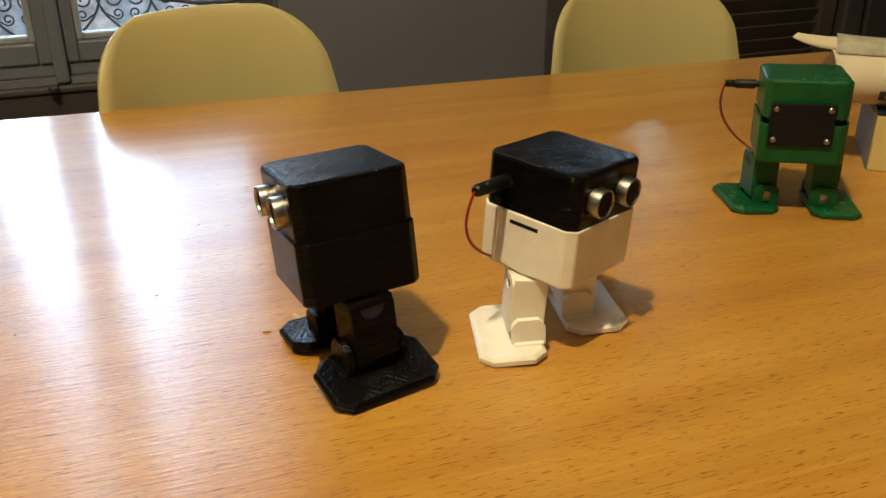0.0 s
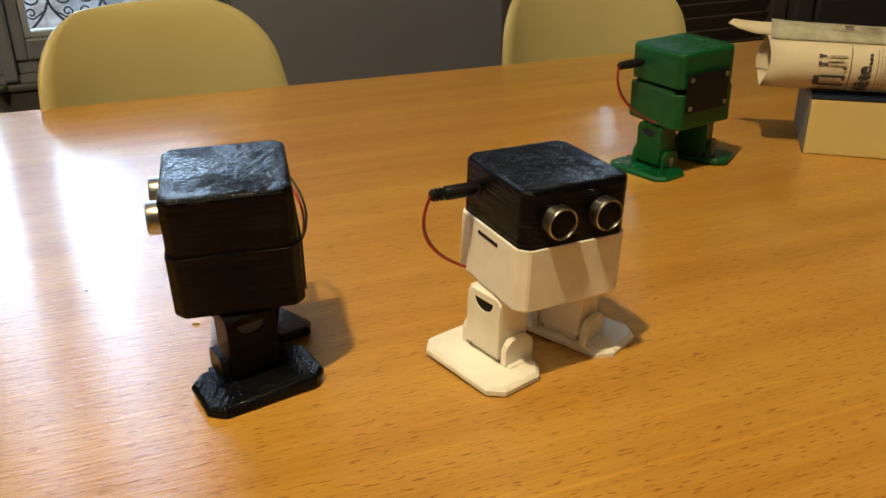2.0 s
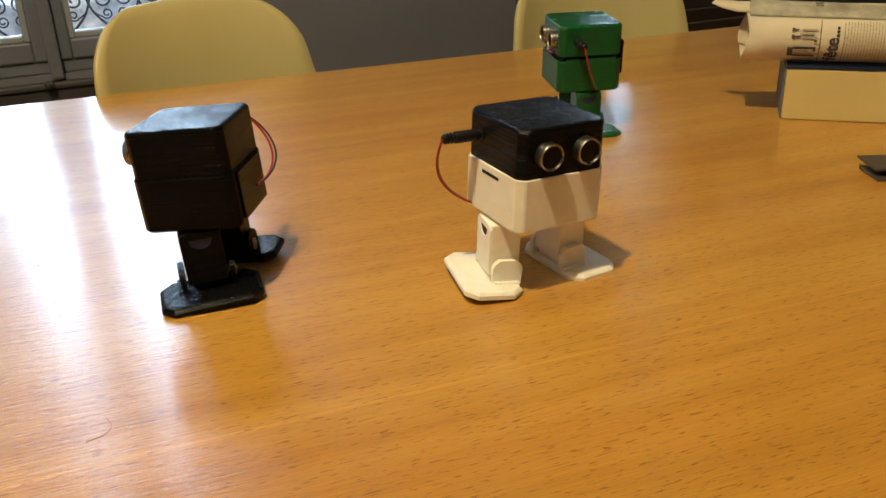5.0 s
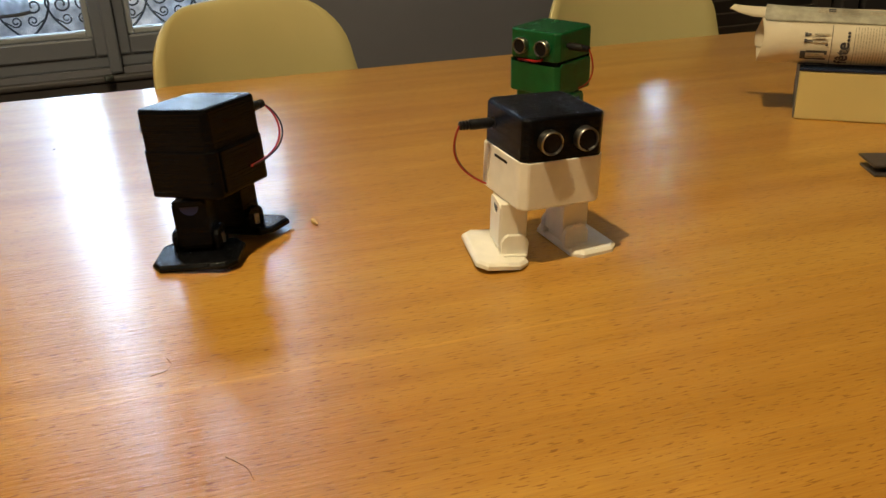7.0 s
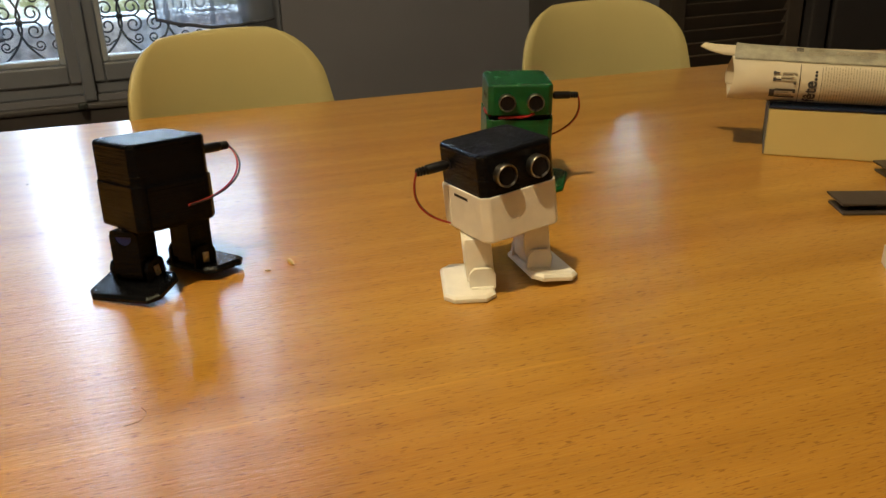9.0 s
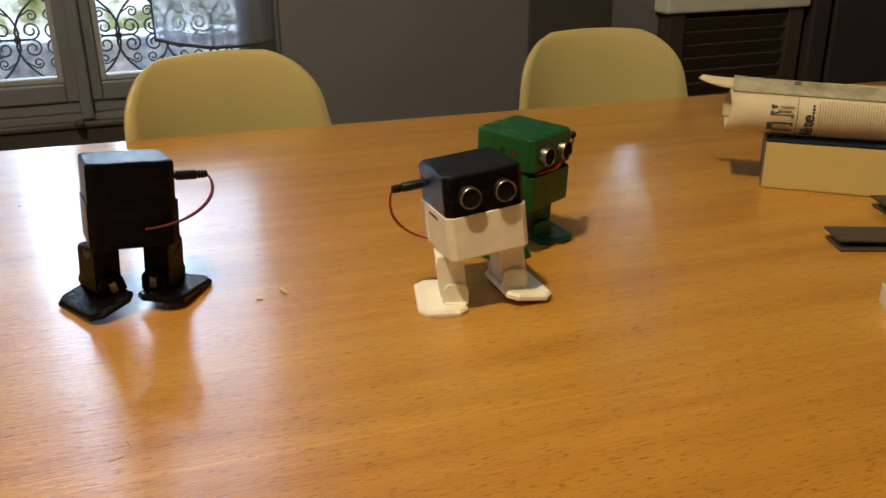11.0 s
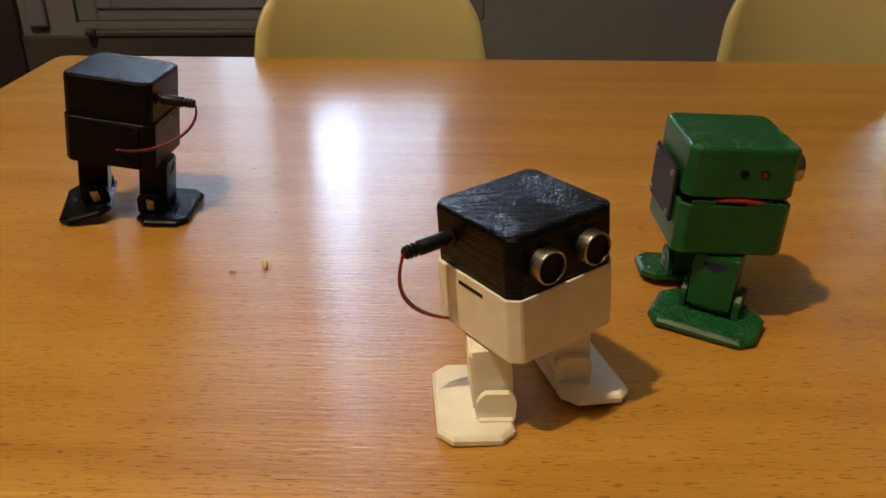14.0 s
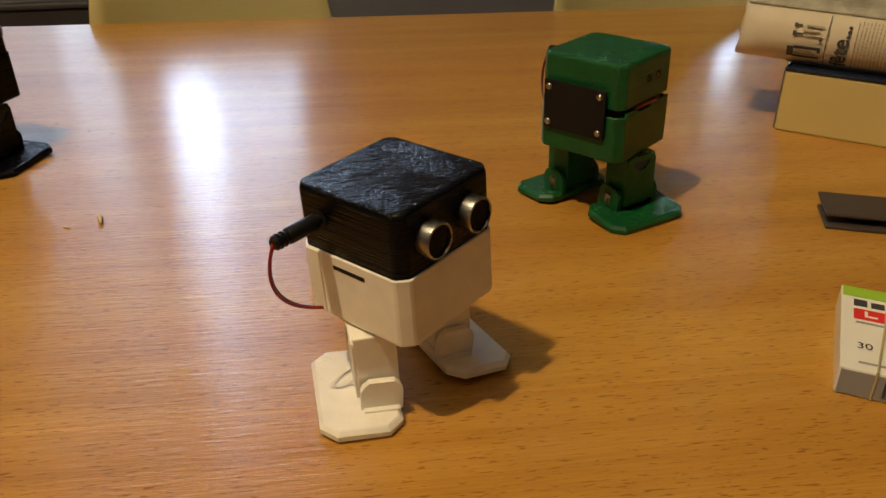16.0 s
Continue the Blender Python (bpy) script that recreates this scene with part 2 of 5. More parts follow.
M = {
    "top": wood_top(),
    "table_edge": wood_plain("beech_edge", (0.42, 0.22, 0.08), (0.52, 0.30, 0.12)),
    "black": printed("black_printed_plastic", (0.0026, 0.0027, 0.0036), 0.19, 0.2, 35, 1.0, spec=0.18, side_spec=0.12),
    "white": printed("white_printed_plastic", (0.87, 0.83, 0.73), 0.42, 0.05, 35, 0.2),
    "green": printed("green_printed_plastic", (0.004, 0.078, 0.019), 0.26, 0.2, 35, 0.7, spec=0.6, side_spec=0.4),
    "dark": varied("dark_plastic", (0.008, 0.008, 0.009), 0.45, spec=0.2),
    "rubber": varied("plug_rubber", (0.006, 0.006, 0.007), 0.45, 0.2, spec=0.25),
    "silver": varied("sensor_metal", (0.34, 0.33, 0.31), 0.30, 0.15, 160, 600, 0.1, metal=1.0),
    "mesh": varied("sensor_mesh", (0.010, 0.008, 0.008), 0.6, 0.5, 900, 1500, 0.6, spec=0.12),
    "red_wire": varied("red_wire", (0.33, 0.009, 0.010), 0.35, 0.1),
    "black_wire": varied("black_wire", (0.012, 0.010, 0.010), 0.35, 0.1),
    "servo": varied("blue_servo", (0.006, 0.014, 0.075), 0.4, 0.1),
    "shell": varied("cream_chair_shell", (0.52, 0.450, 0.205), 0.42, 0.04, 5, 500, 0.05),
    "legwood": wood_plain("chair_leg_wood", (0.35, 0.2, 0.09), (0.5, 0.31, 0.15)),
    "wall": varied("grey_wall_paint", (0.148, 0.149, 0.180), 0.85, 0.10, 2.5, 220, 0.25),
    "joinery": varied("grey_painted_wood", (0.135, 0.146, 0.182), 0.5, 0.10, 6, 160, 0.2),
    "bead": varied("white_window_bead", (0.27, 0.29, 0.32), 0.5, 0.06, 8),
    "skirt": varied("brown_panelling", (0.040, 0.035, 0.037), 0.6, 0.15, 4, 160, 0.2),
    "ledge": varied("brown_painted_ledge", (0.056, 0.052, 0.056), 0.6, 0.12, 5, 160, 0.2),
    "louvre": varied("dark_brown_louvre", (0.058, 0.045, 0.037), 0.6, 0.2, 6, 200, 0.3),
    # pale grey, made paler to stand for daylight falling on the board
    "topboard": varied("pale_grey_daylit_paint", (0.70, 0.70, 0.68), 0.5, 0.08, 6, 200, 0.2),
    "darkwood": varied("very_dark_strips", (0.016, 0.013, 0.012), 0.6, 0.2, 5, 160, 0.2),
    "floor": wood_plain("floor_boards", (0.22, 0.13, 0.07), (0.32, 0.2, 0.11)),
    "ceiling": varied("ceiling_paint", (0.28, 0.275, 0.27), 0.9, 0.04, 2),
    "iron": varied("wrought_iron", (0.02, 0.024, 0.024), 0.5, 0.3, 30, 300, 0.4),
    "stone": varied("pale_stone", (0.66, 0.65, 0.61), 0.85, 0.45, 26, 120, 0.8),
    "paper": newsprint(),
    "ink": varied("printing_ink", (0.05, 0.045, 0.05), 0.7, 0.3, 60),
    "page": varied("printed_page_grey", (0.36, 0.335, 0.255), 0.8, 0.25, 90, 500, 0.3),
    "greyink": varied("grey_newsprint_columns", (0.37, 0.32, 0.23), 0.8, 0.3, 400, 700),
    "carton": varied("cream_carton", (0.62, 0.49, 0.19), 0.7, 0.04, 10, 300, 0.15),
    # grey in place of cream: shade put into the box end's colour
    "boxend": varied("shaded_carton_end", (0.16, 0.145, 0.125), 0.75, 0.1, 14, 300, 0.2),
    "leaflet": varied("dark_blue_cover", (0.012, 0.02, 0.05), 0.25, 0.3, 20),
    "card": varied("dark_brown_card", (0.060, 0.046, 0.038), 0.5, 0.15, 20, 300, 0.2),
    "pillbox": varied("white_pack_card", (0.80, 0.78, 0.70), 0.35, 0.03, 10),
    "packgrey": varied("grey_pack_card", (0.30, 0.30, 0.31), 0.4, 0.05, 10),
    "packgreen": varied("green_pack_ink", (0.32, 0.55, 0.04), 0.4, 0.05, 10),
    "packred": varied("red_pack_ink", (0.72, 0.03, 0.03), 0.4, 0.05, 10),
    "band": varied("tan_rubber_band", (0.42, 0.36, 0.18), 0.5, 0.1),
    "crumb": varied("tan_crumb", (0.62, 0.45, 0.2), 0.7, 0.3, 300),
    "speck": varied("dark_speck", (0.12, 0.06, 0.02), 0.7, 0.3),
    "fibre": varied("brown_fibre", (0.28, 0.15, 0.05), 0.7, 0.2),
    "glass": clear_glass(),
    "voile": sheer(),
    "hem": varied("curtain_hem", (0.05, 0.055, 0.07), 0.8),
    "garden": garden_view(),
    "lampshade": varied("lamp_metal", (0.6, 0.6, 0.6), 0.4, 0.1),
}


# ---- mesh helpers ----
def part(name, bm, mats, parent=None, label="", smooth=False):
    me = bpy.data.meshes.new(name)
    bmesh.ops.recalc_face_normals(bm, faces=bm.faces)
    if smooth:
        for f in bm.faces:
            f.smooth = True
    bm.to_mesh(me)
    bm.free()
    for m in mats if isinstance(mats, (list, tuple)) else [mats]:
        me.materials.append(M[m])
    if smooth:
        me.set_sharp_from_angle(angle=radians(40))
    ob = new(name, me)
    if parent is not None:
        ob.parent = parent
    if label:
        ob["label"] = label
    return ob


def slab(bm, lo, hi, bev=0.0, mat=0, m=None, seg=2):
    """A bevelled box between two corners."""
    lo, hi = Vector(lo), Vector(hi)
    r = bmesh.ops.create_cube(bm, size=1.0)
    vs = r["verts"]
    for v in vs:
        v.co = Vector([(lo[i] + hi[i]) / 2 + v.co[i] * (hi[i] - lo[i]) for i in range(3)])
    fs = {f for v in vs for f in v.link_faces}
    for f in fs:
        f.material_index = mat
    if bev:
        es = list({e for f in fs for e in f.edges})
        q = bmesh.ops.bevel(bm, geom=es, offset=bev, segments=seg, affect="EDGES", profile=0.5)
        for f in q["faces"]:
            f.material_index = mat
        vs = list({v for f in q["faces"] for v in f.verts} | {v for v in vs if v.is_valid})
    if m is not None:
        bmesh.ops.transform(bm, matrix=m, verts=[v for v in vs if v.is_valid])
    return vs


def loft(bm, loops, mat=0, cap=(True, True), close=True):
    """Skin between loops of points of equal count."""
    rows = [[bm.verts.new(p) for p in lp] for lp in loops]
    k = len(rows[0])
    for a, b in zip(rows, rows[1:]):
        for i in range(k if close else k - 1):
            f = bm.faces.new((a[i], a[(i + 1) % k], b[(i + 1) % k], b[i]))
            f.material_index = mat
    if cap[0]:
        bm.faces.new(rows[0][::-1]).material_index = mat
    if cap[1]:
        bm.faces.new(rows[-1]).material_index = mat
    return rows


def octagon(x0, x1, y0, y1, c, z, inset=0.0):
    """Level rectangle with cut corners."""
    x0, x1, y0, y1 = x0 + inset, x1 - inset, y0 + inset, y1 - inset
    c = max(c - 0.586 * inset, 0.0002)
    return [(x0 + c, y0, z), (x1 - c, y0, z), (x1, y0 + c, z), (x1, y1 - c, z), (x1 - c, y1, z), (x0 + c, y1, z), (x0, y1 - c, z), (x0, y0 + c, z)]


def chamfered(x0, x1, y0, y1, c, z, inset=0.0, soft=0.0008):
    """Level rectangle with cut corners whose edges are softened."""
    p = [Vector(q) for q in octagon(x0, x1, y0, y1, c, z, inset)]
    out = []
    for k, q in enumerate(p):
        for o in (p[k - 1], p[(k + 1) % 8]):
            d = o - q
            out.append(q + d.normalized() * min(soft, 0.4 * d.length))
    return out


def lathe(bm, profile, steps=24, mat=0, m=None, mats=None):
    """Turn (radius, height) pairs round z."""
    loops = []
    for r, z in profile:
        loops.append([(r * math.cos(2 * math.pi * i / steps), r * math.sin(2 * math.pi * i / steps), z) for i in range(steps)])
    rows = loft(bm, loops, mat)
    if mats:
        for j, k in enumerate(mats):
            for i in range(steps):
                for f in rows[j][i].link_faces:
                    if rows[j + 1][i] in f.verts:
                        f.material_index = k
    if m is not None:
        bmesh.ops.transform(bm, matrix=m, verts=[v for r in rows for v in r])


def tube(bm, pts, radius, sides=8, mat=0, taper=None):
    """A round bar along points."""
    pts = [Vector(p) for p in pts]
    side = None
    loops = []
    for i, p in enumerate(pts):
        d = (pts[min(i + 1, len(pts) - 1)] - pts[max(i - 1, 0)]).normalized()
        if side is None:
            side = d.orthogonal().normalized()
        side = (side - d * side.dot(d)).normalized()
        up = d.cross(side)
        r = radius * (taper(i / (len(pts) - 1)) if taper else 1)
        loops.append([p + r * (math.cos(2 * math.pi * k / sides) * side + math.sin(2 * math.pi * k / sides) * up) for k in range(sides)])
    loft(bm, loops, mat)


def spline(pts, n=8):
    """A smooth line through points."""
    p = [Vector(q) for q in pts]
    p = [2 * p[0] - p[1]] + p + [2 * p[-1] - p[-2]]
    out = []
    for a, b, c, d in zip(p, p[1:], p[2:], p[3:]):
        for i in range(n):
            t = i / n
            out.append(0.5 * (2 * b + (c - a) * t + (2 * a - 5 * b + 4 * c - d) * t * t + (3 * b - a - 3 * c + d) * t ** 3))
    return out + [p[-2]]


def empty(name, m=None):
    ob = new(name)
    ob.empty_display_size = 0.05
    if m is not None:
        ob.matrix_world = m
    return ob


# ---- the room ----
TABLE_Z = 0.75
X0, X1, Y0, Y1, TOP = -1.75, 2.75, -2.3, 1.80, 2.80
WALL = 0.30


def structure(name, boxes, mat, label="", bev=0.0):
    bm = bmesh.new()
    for lo, hi in boxes:
        slab(bm, lo, hi, bev)
    return tagged(part(name, bm, mat), label, name.split("_")[0], kind="structure")


structure("floor", [((X0 - WALL, Y0 - WALL, -0.1), (X1 + WALL, Y1 + WALL, 0))], "floor", "dark brown wooden floor under the table")
structure("ceiling", [((X0 - WALL, Y0 - WALL, TOP), (X1 + WALL, Y1 + WALL, TOP + 0.1))], "ceiling", "plain white painted ceiling")
WX0, WX1, WZ0, WZ1 = -0.545, 0.272, 0.655, 2.15
SX0, SX1, SZ0, SZ1 = 1.140, 1.205, 0.872, 1.01
structure("wall_north", [
    ((X0, Y1, 0), (WX0, Y1 + WALL, TOP)), ((WX1, Y1, 0), (SX0 - 0.1, Y1 + WALL, TOP)), ((SX0 - 0.1, Y1, 0), (SX0, Y1 + 0.03, TOP)), ((SX1, Y1, 0), (SX1 + 0.5, Y1 + 0.03, TOP)), ((SX1 + 0.5, Y1, 0), (X1, Y1 + WALL, TOP)),
    ((WX0, Y1, 0), (WX1, Y1 + WALL, WZ0)), ((WX0, Y1, WZ1), (WX1, Y1 + WALL, TOP)),
    ((SX0, Y1, 0), (SX1, Y1 + 0.03, SZ0)), ((SX0, Y1, SZ1), (SX1, Y1 + 0.03, TOP))], "wall", "grey painted wall with the window in it")
structure("wall_south", [((X0, Y0 - WALL, 0), (X1, Y0, TOP))], "wall", "plain grey painted wall")
structure("wall_west", [((X0 - WALL, Y0 - WALL, 0), (X0, Y1 + WALL, TOP))], "wall", "plain grey painted wall")
structure("wall_east", [((X1, Y0 - WALL, 0), (X1 + WALL, Y1 + WALL, TOP))], "wall", "plain grey painted wall")


def casement():
    """Two-leaf window: frame, two sashes with beads and panes, sill and catch."""
    y = Y1
    w = empty("window_1")
    tagged(w, "grey two-leaf casement window with white beads and clear panes", "window", kind="structure")
    bm = bmesh.new()
    for lo, hi in (((WX0, y + 0.01, WZ0), (WX0 + 0.04, y + 0.12, WZ1)), ((WX1 - 0.045, y + 0.01, WZ0), (WX1, y + 0.12, WZ1)),
                   ((WX0 + 0.04, y + 0.01, WZ0), (WX1 - 0.045, y + 0.12, WZ0 + 0.03)), ((WX0 + 0.04, y + 0.01, WZ1 - 0.05), (WX1 - 0.045, y + 0.12, WZ1))):
        slab(bm, lo, hi, 0.004)
    part("window_frame", bm, "joinery", w)
    for gx0, gx1 in ((-0.460, -0.180), (-0.088, 0.187)):
        z0, z1 = 0.730, 2.05
        bm = bmesh.new()
        for lo, hi in (((gx0 - 0.044, y + 0.004, z0 - 0.05), (gx0 - 0.012, y + 0.06, z1 + 0.05)), ((gx1 + 0.012, y + 0.004, z0 - 0.05), (gx1 + 0.044, y + 0.06, z1 + 0.05)),
                       ((gx0 - 0.012, y + 0.004, z0 - 0.05), (gx1 + 0.012, y + 0.06, z0 - 0.012)), ((gx0 - 0.012, y + 0.004, z1 + 0.012), (gx1 + 0.012, y + 0.06, z1 + 0.05))):
            slab(bm, lo, hi, 0.004)
        sash = part("sash", bm, "joinery", w)
        bm = bmesh.new()
        for lo, hi in (((gx0 - 0.012, y + 0.012, z0 - 0.012), (gx0, y + 0.045, z1 + 0.012)), ((gx1, y + 0.012, z0 - 0.012), (gx1 + 0.012, y + 0.045, z1 + 0.012)),
                       ((gx0, y + 0.012, z0 - 0.012), (gx1, y + 0.045, z0)), ((gx0, y + 0.012, z1), (gx1, y + 0.045, z1 + 0.012))):
            slab(bm, lo, hi, 0.003)
        part("bead", bm, "bead", sash, "white painted glazing bead")
        bm = bmesh.new()
        slab(bm, (gx0, y + 0.030, z0), (gx1, y + 0.034, z1))
        part("pane", bm, "glass", sash, "clear glass pane").visible_shadow = False
    bm = bmesh.new()
    slab(bm, (-0.146, y - 0.014, 0.646), (-0.122, y + 0.004, 2.1), 0.005)
    part("cover_strip", bm, "joinery", w)
    bm = bmesh.new()
    slab(bm, (-0.513, y - 0.018, 0.630), (0.235, y + 0.01, 0.643), 0.004)
    part("window_sill", bm, "ledge", w)
    for x in (-0.513, -0.152):
        bm = bmesh.new()
        slab(bm, (x - 0.009, y - 0.030, 0.634), (x + 0.009, y - 0.016, 0.647), 0.002)
        lathe(bm, [(0.004, 0), (0.006, 0.006), (0.006, 0.010), (0.003, 0.012)], 12, m=pose(x, y - 0.028, 0.641, 90))
        part("catch", bm, "iron", w, "small dark metal catch")


casement()

# panelled apron below the window, with raised mouldings
bm = bmesh.new()
slab(bm, (-0.70, Y1 - 0.012, 0.0), (0.235, Y1, 0.630), 0.003)
for x0, x1, z0, z1 in ((-0.50, 0.20, 0.06, 0.54),):
    for lo, hi in (((x0, Y1 - 0.024, z1), (x1, Y1 - 0.012, z1 + 0.022)), ((x0, Y1 - 0.024, z0), (x1, Y1 - 0.012, z0 + 0.022)),
                   ((x0, Y1 - 0.024, z0 + 0.022), (x0 + 0.022, Y1 - 0.012, z1)), ((x1 - 0.022, Y1 - 0.024, z0 + 0.022), (x1, Y1 - 0.012, z1))):
        slab(bm, lo, hi, 0.005)
tagged(part("panelling", bm, "skirt"), "brown panelled apron with raised mouldings below the window", "panelling", kind="structure")
bm = bmesh.new()
slab(bm, (WX0 - 0.09, Y1 - 0.018, 0.65), (WX0 - 0.052, Y1, 2.25), 0.005)
tagged(part("trim", bm, "joinery"), "grey painted upright trim beside the window", "trim", kind="structure")
bm = bmesh.new()
slab(bm, (0.865, Y1 - 0.006, 0.0), (1.095, Y1, 2.3), 0.002)
tagged(part("trim", bm, "ledge"), "brown boarded strip of the wall", "trim", kind="structure")


# very dark upright strips added over the wall before the window
for k in range(7):
    bm = bmesh.new()
    slab(bm, (-1.74 + 0.156 * k, Y1 - 0.022, 0.0), (-1.74 + 0.156 * k + 0.152, Y1, 2.6), 0.004)
    tagged(part("trim", bm, "darkwood"), "very dark upright strip added on the wall", "trim", kind="structure")


def grille():
    """Wrought-iron scrolls outside the panes."""
    g = empty("window_grille", pose(0, Y1 + 0.22, 0))
    tagged(g, "black wrought-iron grille with scrolls outside the window", "grille")
    cell, joints = 0.1025, (0.783, 0.985)
    bm = bmesh.new()
    for z in (0.688, 0.884, 1.08):
        slab(bm, (WX0, -0.005, z - 0.005), (WX1, 0.005, z + 0.005))
    part("rail", bm, "iron", g)

    def curl(cx, cz, radius, start, turns, sense):
        """A spiral that winds in on itself."""
        pts = []
        for i in range(29):
            k = i / 28
            a = start + sense * k * turns * 2 * math.pi
            r = radius * (1 - 0.72 * k)
            pts.append((cx + r * math.cos(a), cz + r * math.sin(a)))
        return pts

    def quarter(x, z, sx, sz):
        """One arm of a crossing, with a large and a small curl on it."""
        arm = [(p.x, p.y) for p in spline([Vector((0, 0, 0)), Vector((-0.003, 0.018, 0)), Vector((0.009, 0.048, 0)), Vector((0.030, 0.073, 0)), Vector((0.047, 0.086, 0))], 6)]
        large = [(0.001, 0.001), (0.012, -0.001)] + curl(0.028, 0.019, 0.0195, -math.pi * 0.62, 1.45, 1)
        small = [(0.010, 0.048)] + curl(0.034, 0.050, 0.0120, math.pi * 0.80, 1.35, -1)
        for name, line, r in (("scroll_arm", arm, 0.0026), ("scroll", large, 0.0022), ("scroll", small, 0.0019)):
            b = bmesh.new()
            tube(b, [(x + sx * u, 0, z + sz * v) for u, v in line], r, 6)
            part(name, b, "iron", g)

    x = -0.05 - 4 * cell
    while x < WX1:
        for z in joints:
            for sx in (-1, 1):
                for sz in (-1, 1):
                    quarter(x, z, sx, sz)
            b = bmesh.new()
            slab(b, (x - 0.007, -0.006, z - 0.006), (x + 0.007, 0.006, z + 0.006), 0.002)
            part("collar", b, "iron", g)
        x += cell


grille()


def curtain(x0, x1, z0, z1, y, waves, drop):
    """A thin gathered curtain with a dark hem."""
    c = empty("sheer_curtain", pose(0, y, 0))
    tagged(c, "grey sheer voile curtain with a dark hem hung before the pane", "curtain")
    n = 60
    low = lambda u: z0 + drop * math.sin(math.pi * u) * -1 + 0.012 * (1 - u)
    bm = bmesh.new()
    def at(u, v):
        zz = low(u) + (z1 - low(u)) * v
        return (x0 + (x1 - x0) * u, 0.010 * math.sin(waves * 2 * math.pi * u + 0.6 * math.sin(9 * u)) * (0.6 + 0.4 * v), zz)
    loft(bm, [[at(i / n, j / 10) for i in range(n + 1)] for j in range(11)], cap=(False, False), close=False)
    part("voile", bm, "voile", c, smooth=True)
    bm = bmesh.new()
    tube(bm, [at(i / n, 0) for i in range(n + 1)], 0.0035, 6)
    tube(bm, [at(0, j / 10) for j in range(11)], 0.0022, 6)
    part("hem", bm, "hem", c, "dark stitched hem")
    bm = bmesh.new()
    tube(bm, [(x0 - 0.01, 0, z1), (x1 + 0.01, 0, z1)], 0.005, 8)
    part("curtain_rod", bm, "iron", c)


curtain(0.014, 0.250, 0.785, 1.98, Y1 - 0.022, 4, 0.016)
curtain(-0.500, -0.268, 0.780, 1.98, Y1 - 0.022, 4, 0.012)

# outside: stone parapet and garden
bm = bmesh.new()
slab(bm, (-3.0, 2.9, -0.4), (3.0, 3.15, 0.675), 0.02)
tagged(part("parapet", bm, "stone"), "pale weathered stone parapet outside the window", "parapet", kind="structure")
bm = bmesh.new()
slab(bm, (-6, Y1 + WALL, -0.5), (6, 6.0, -0.4))
tagged(part("ground", bm, "stone"), "pale paved ground outside the window", "ground", kind="structure")
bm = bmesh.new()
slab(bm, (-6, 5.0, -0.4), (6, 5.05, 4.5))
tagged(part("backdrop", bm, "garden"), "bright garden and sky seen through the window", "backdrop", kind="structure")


def louvre():
    """Louvred cover with a frame and tilted slats."""
    s = empty("louvred_cover", pose(0, Y1, 0))
    tagged(s, "dark brown louvred wooden cover standing against the wall", "louvred cover")
    x0, x1, z0, z1 = 1.235, 1.665, 0.0, 0.835
    bm = bmesh.new()
    for lo, hi in (((x0, -0.05, z0), (x0 + 0.05, 0, z1 - 0.04)), ((x1 - 0.05, -0.05, z0), (x1, 0, z1 - 0.04)), ((x0 + 0.05, -0.05, z0), (x1 - 0.05, 0, z0 + 0.08))):
        slab(bm, lo, hi, 0.004)
    part("frame", bm, "louvre", s)
    bm = bmesh.new()
    slab(bm, (x0 - 0.015, -0.060, z1 - 0.04), (x1 + 0.01, 0, z1 + 0.035), 0.006)
    part("top_board", bm, "topboard", s, "pale grey top board, lightened as if in daylight")
    bm = bmesh.new()
    slab(bm, (x0 + 0.05, -0.008, z0 + 0.08), (x1 - 0.05, 0, z1 - 0.04))
    part("back_board", bm, "louvre", s)
    me = None
    for i in range(22):
        if me is None:
            bm = bmesh.new()
            slab(bm, (x0 + 0.05, -0.022, -0.003), (x1 - 0.05, 0.022, 0.003))
            o = part("slat", bm, "louvre", s)
            me = o.data
        else:
            o = new("slat", me)
            o.parent = s
        o.matrix_local = pose(0, -0.032, 0.10 + i * 0.033, -62)


louvre()
bm = bmesh.new()
slab(bm, (1.70, Y1 - 0.05, 0), (1.76, Y1, 2.3), 0.006)
slab(bm, (1.80, Y1 - 0.03, 0), (2.5, Y1, 2.3), 0.006)
tagged(part("door_1", bm, "skirt"), "dark brown door and post at the end of the wall", "door", kind="structure")


# ---- the table ----
TURN = -3.75
TAB = pose(-0.326, 1.136, 0, 0, 0, TURN)


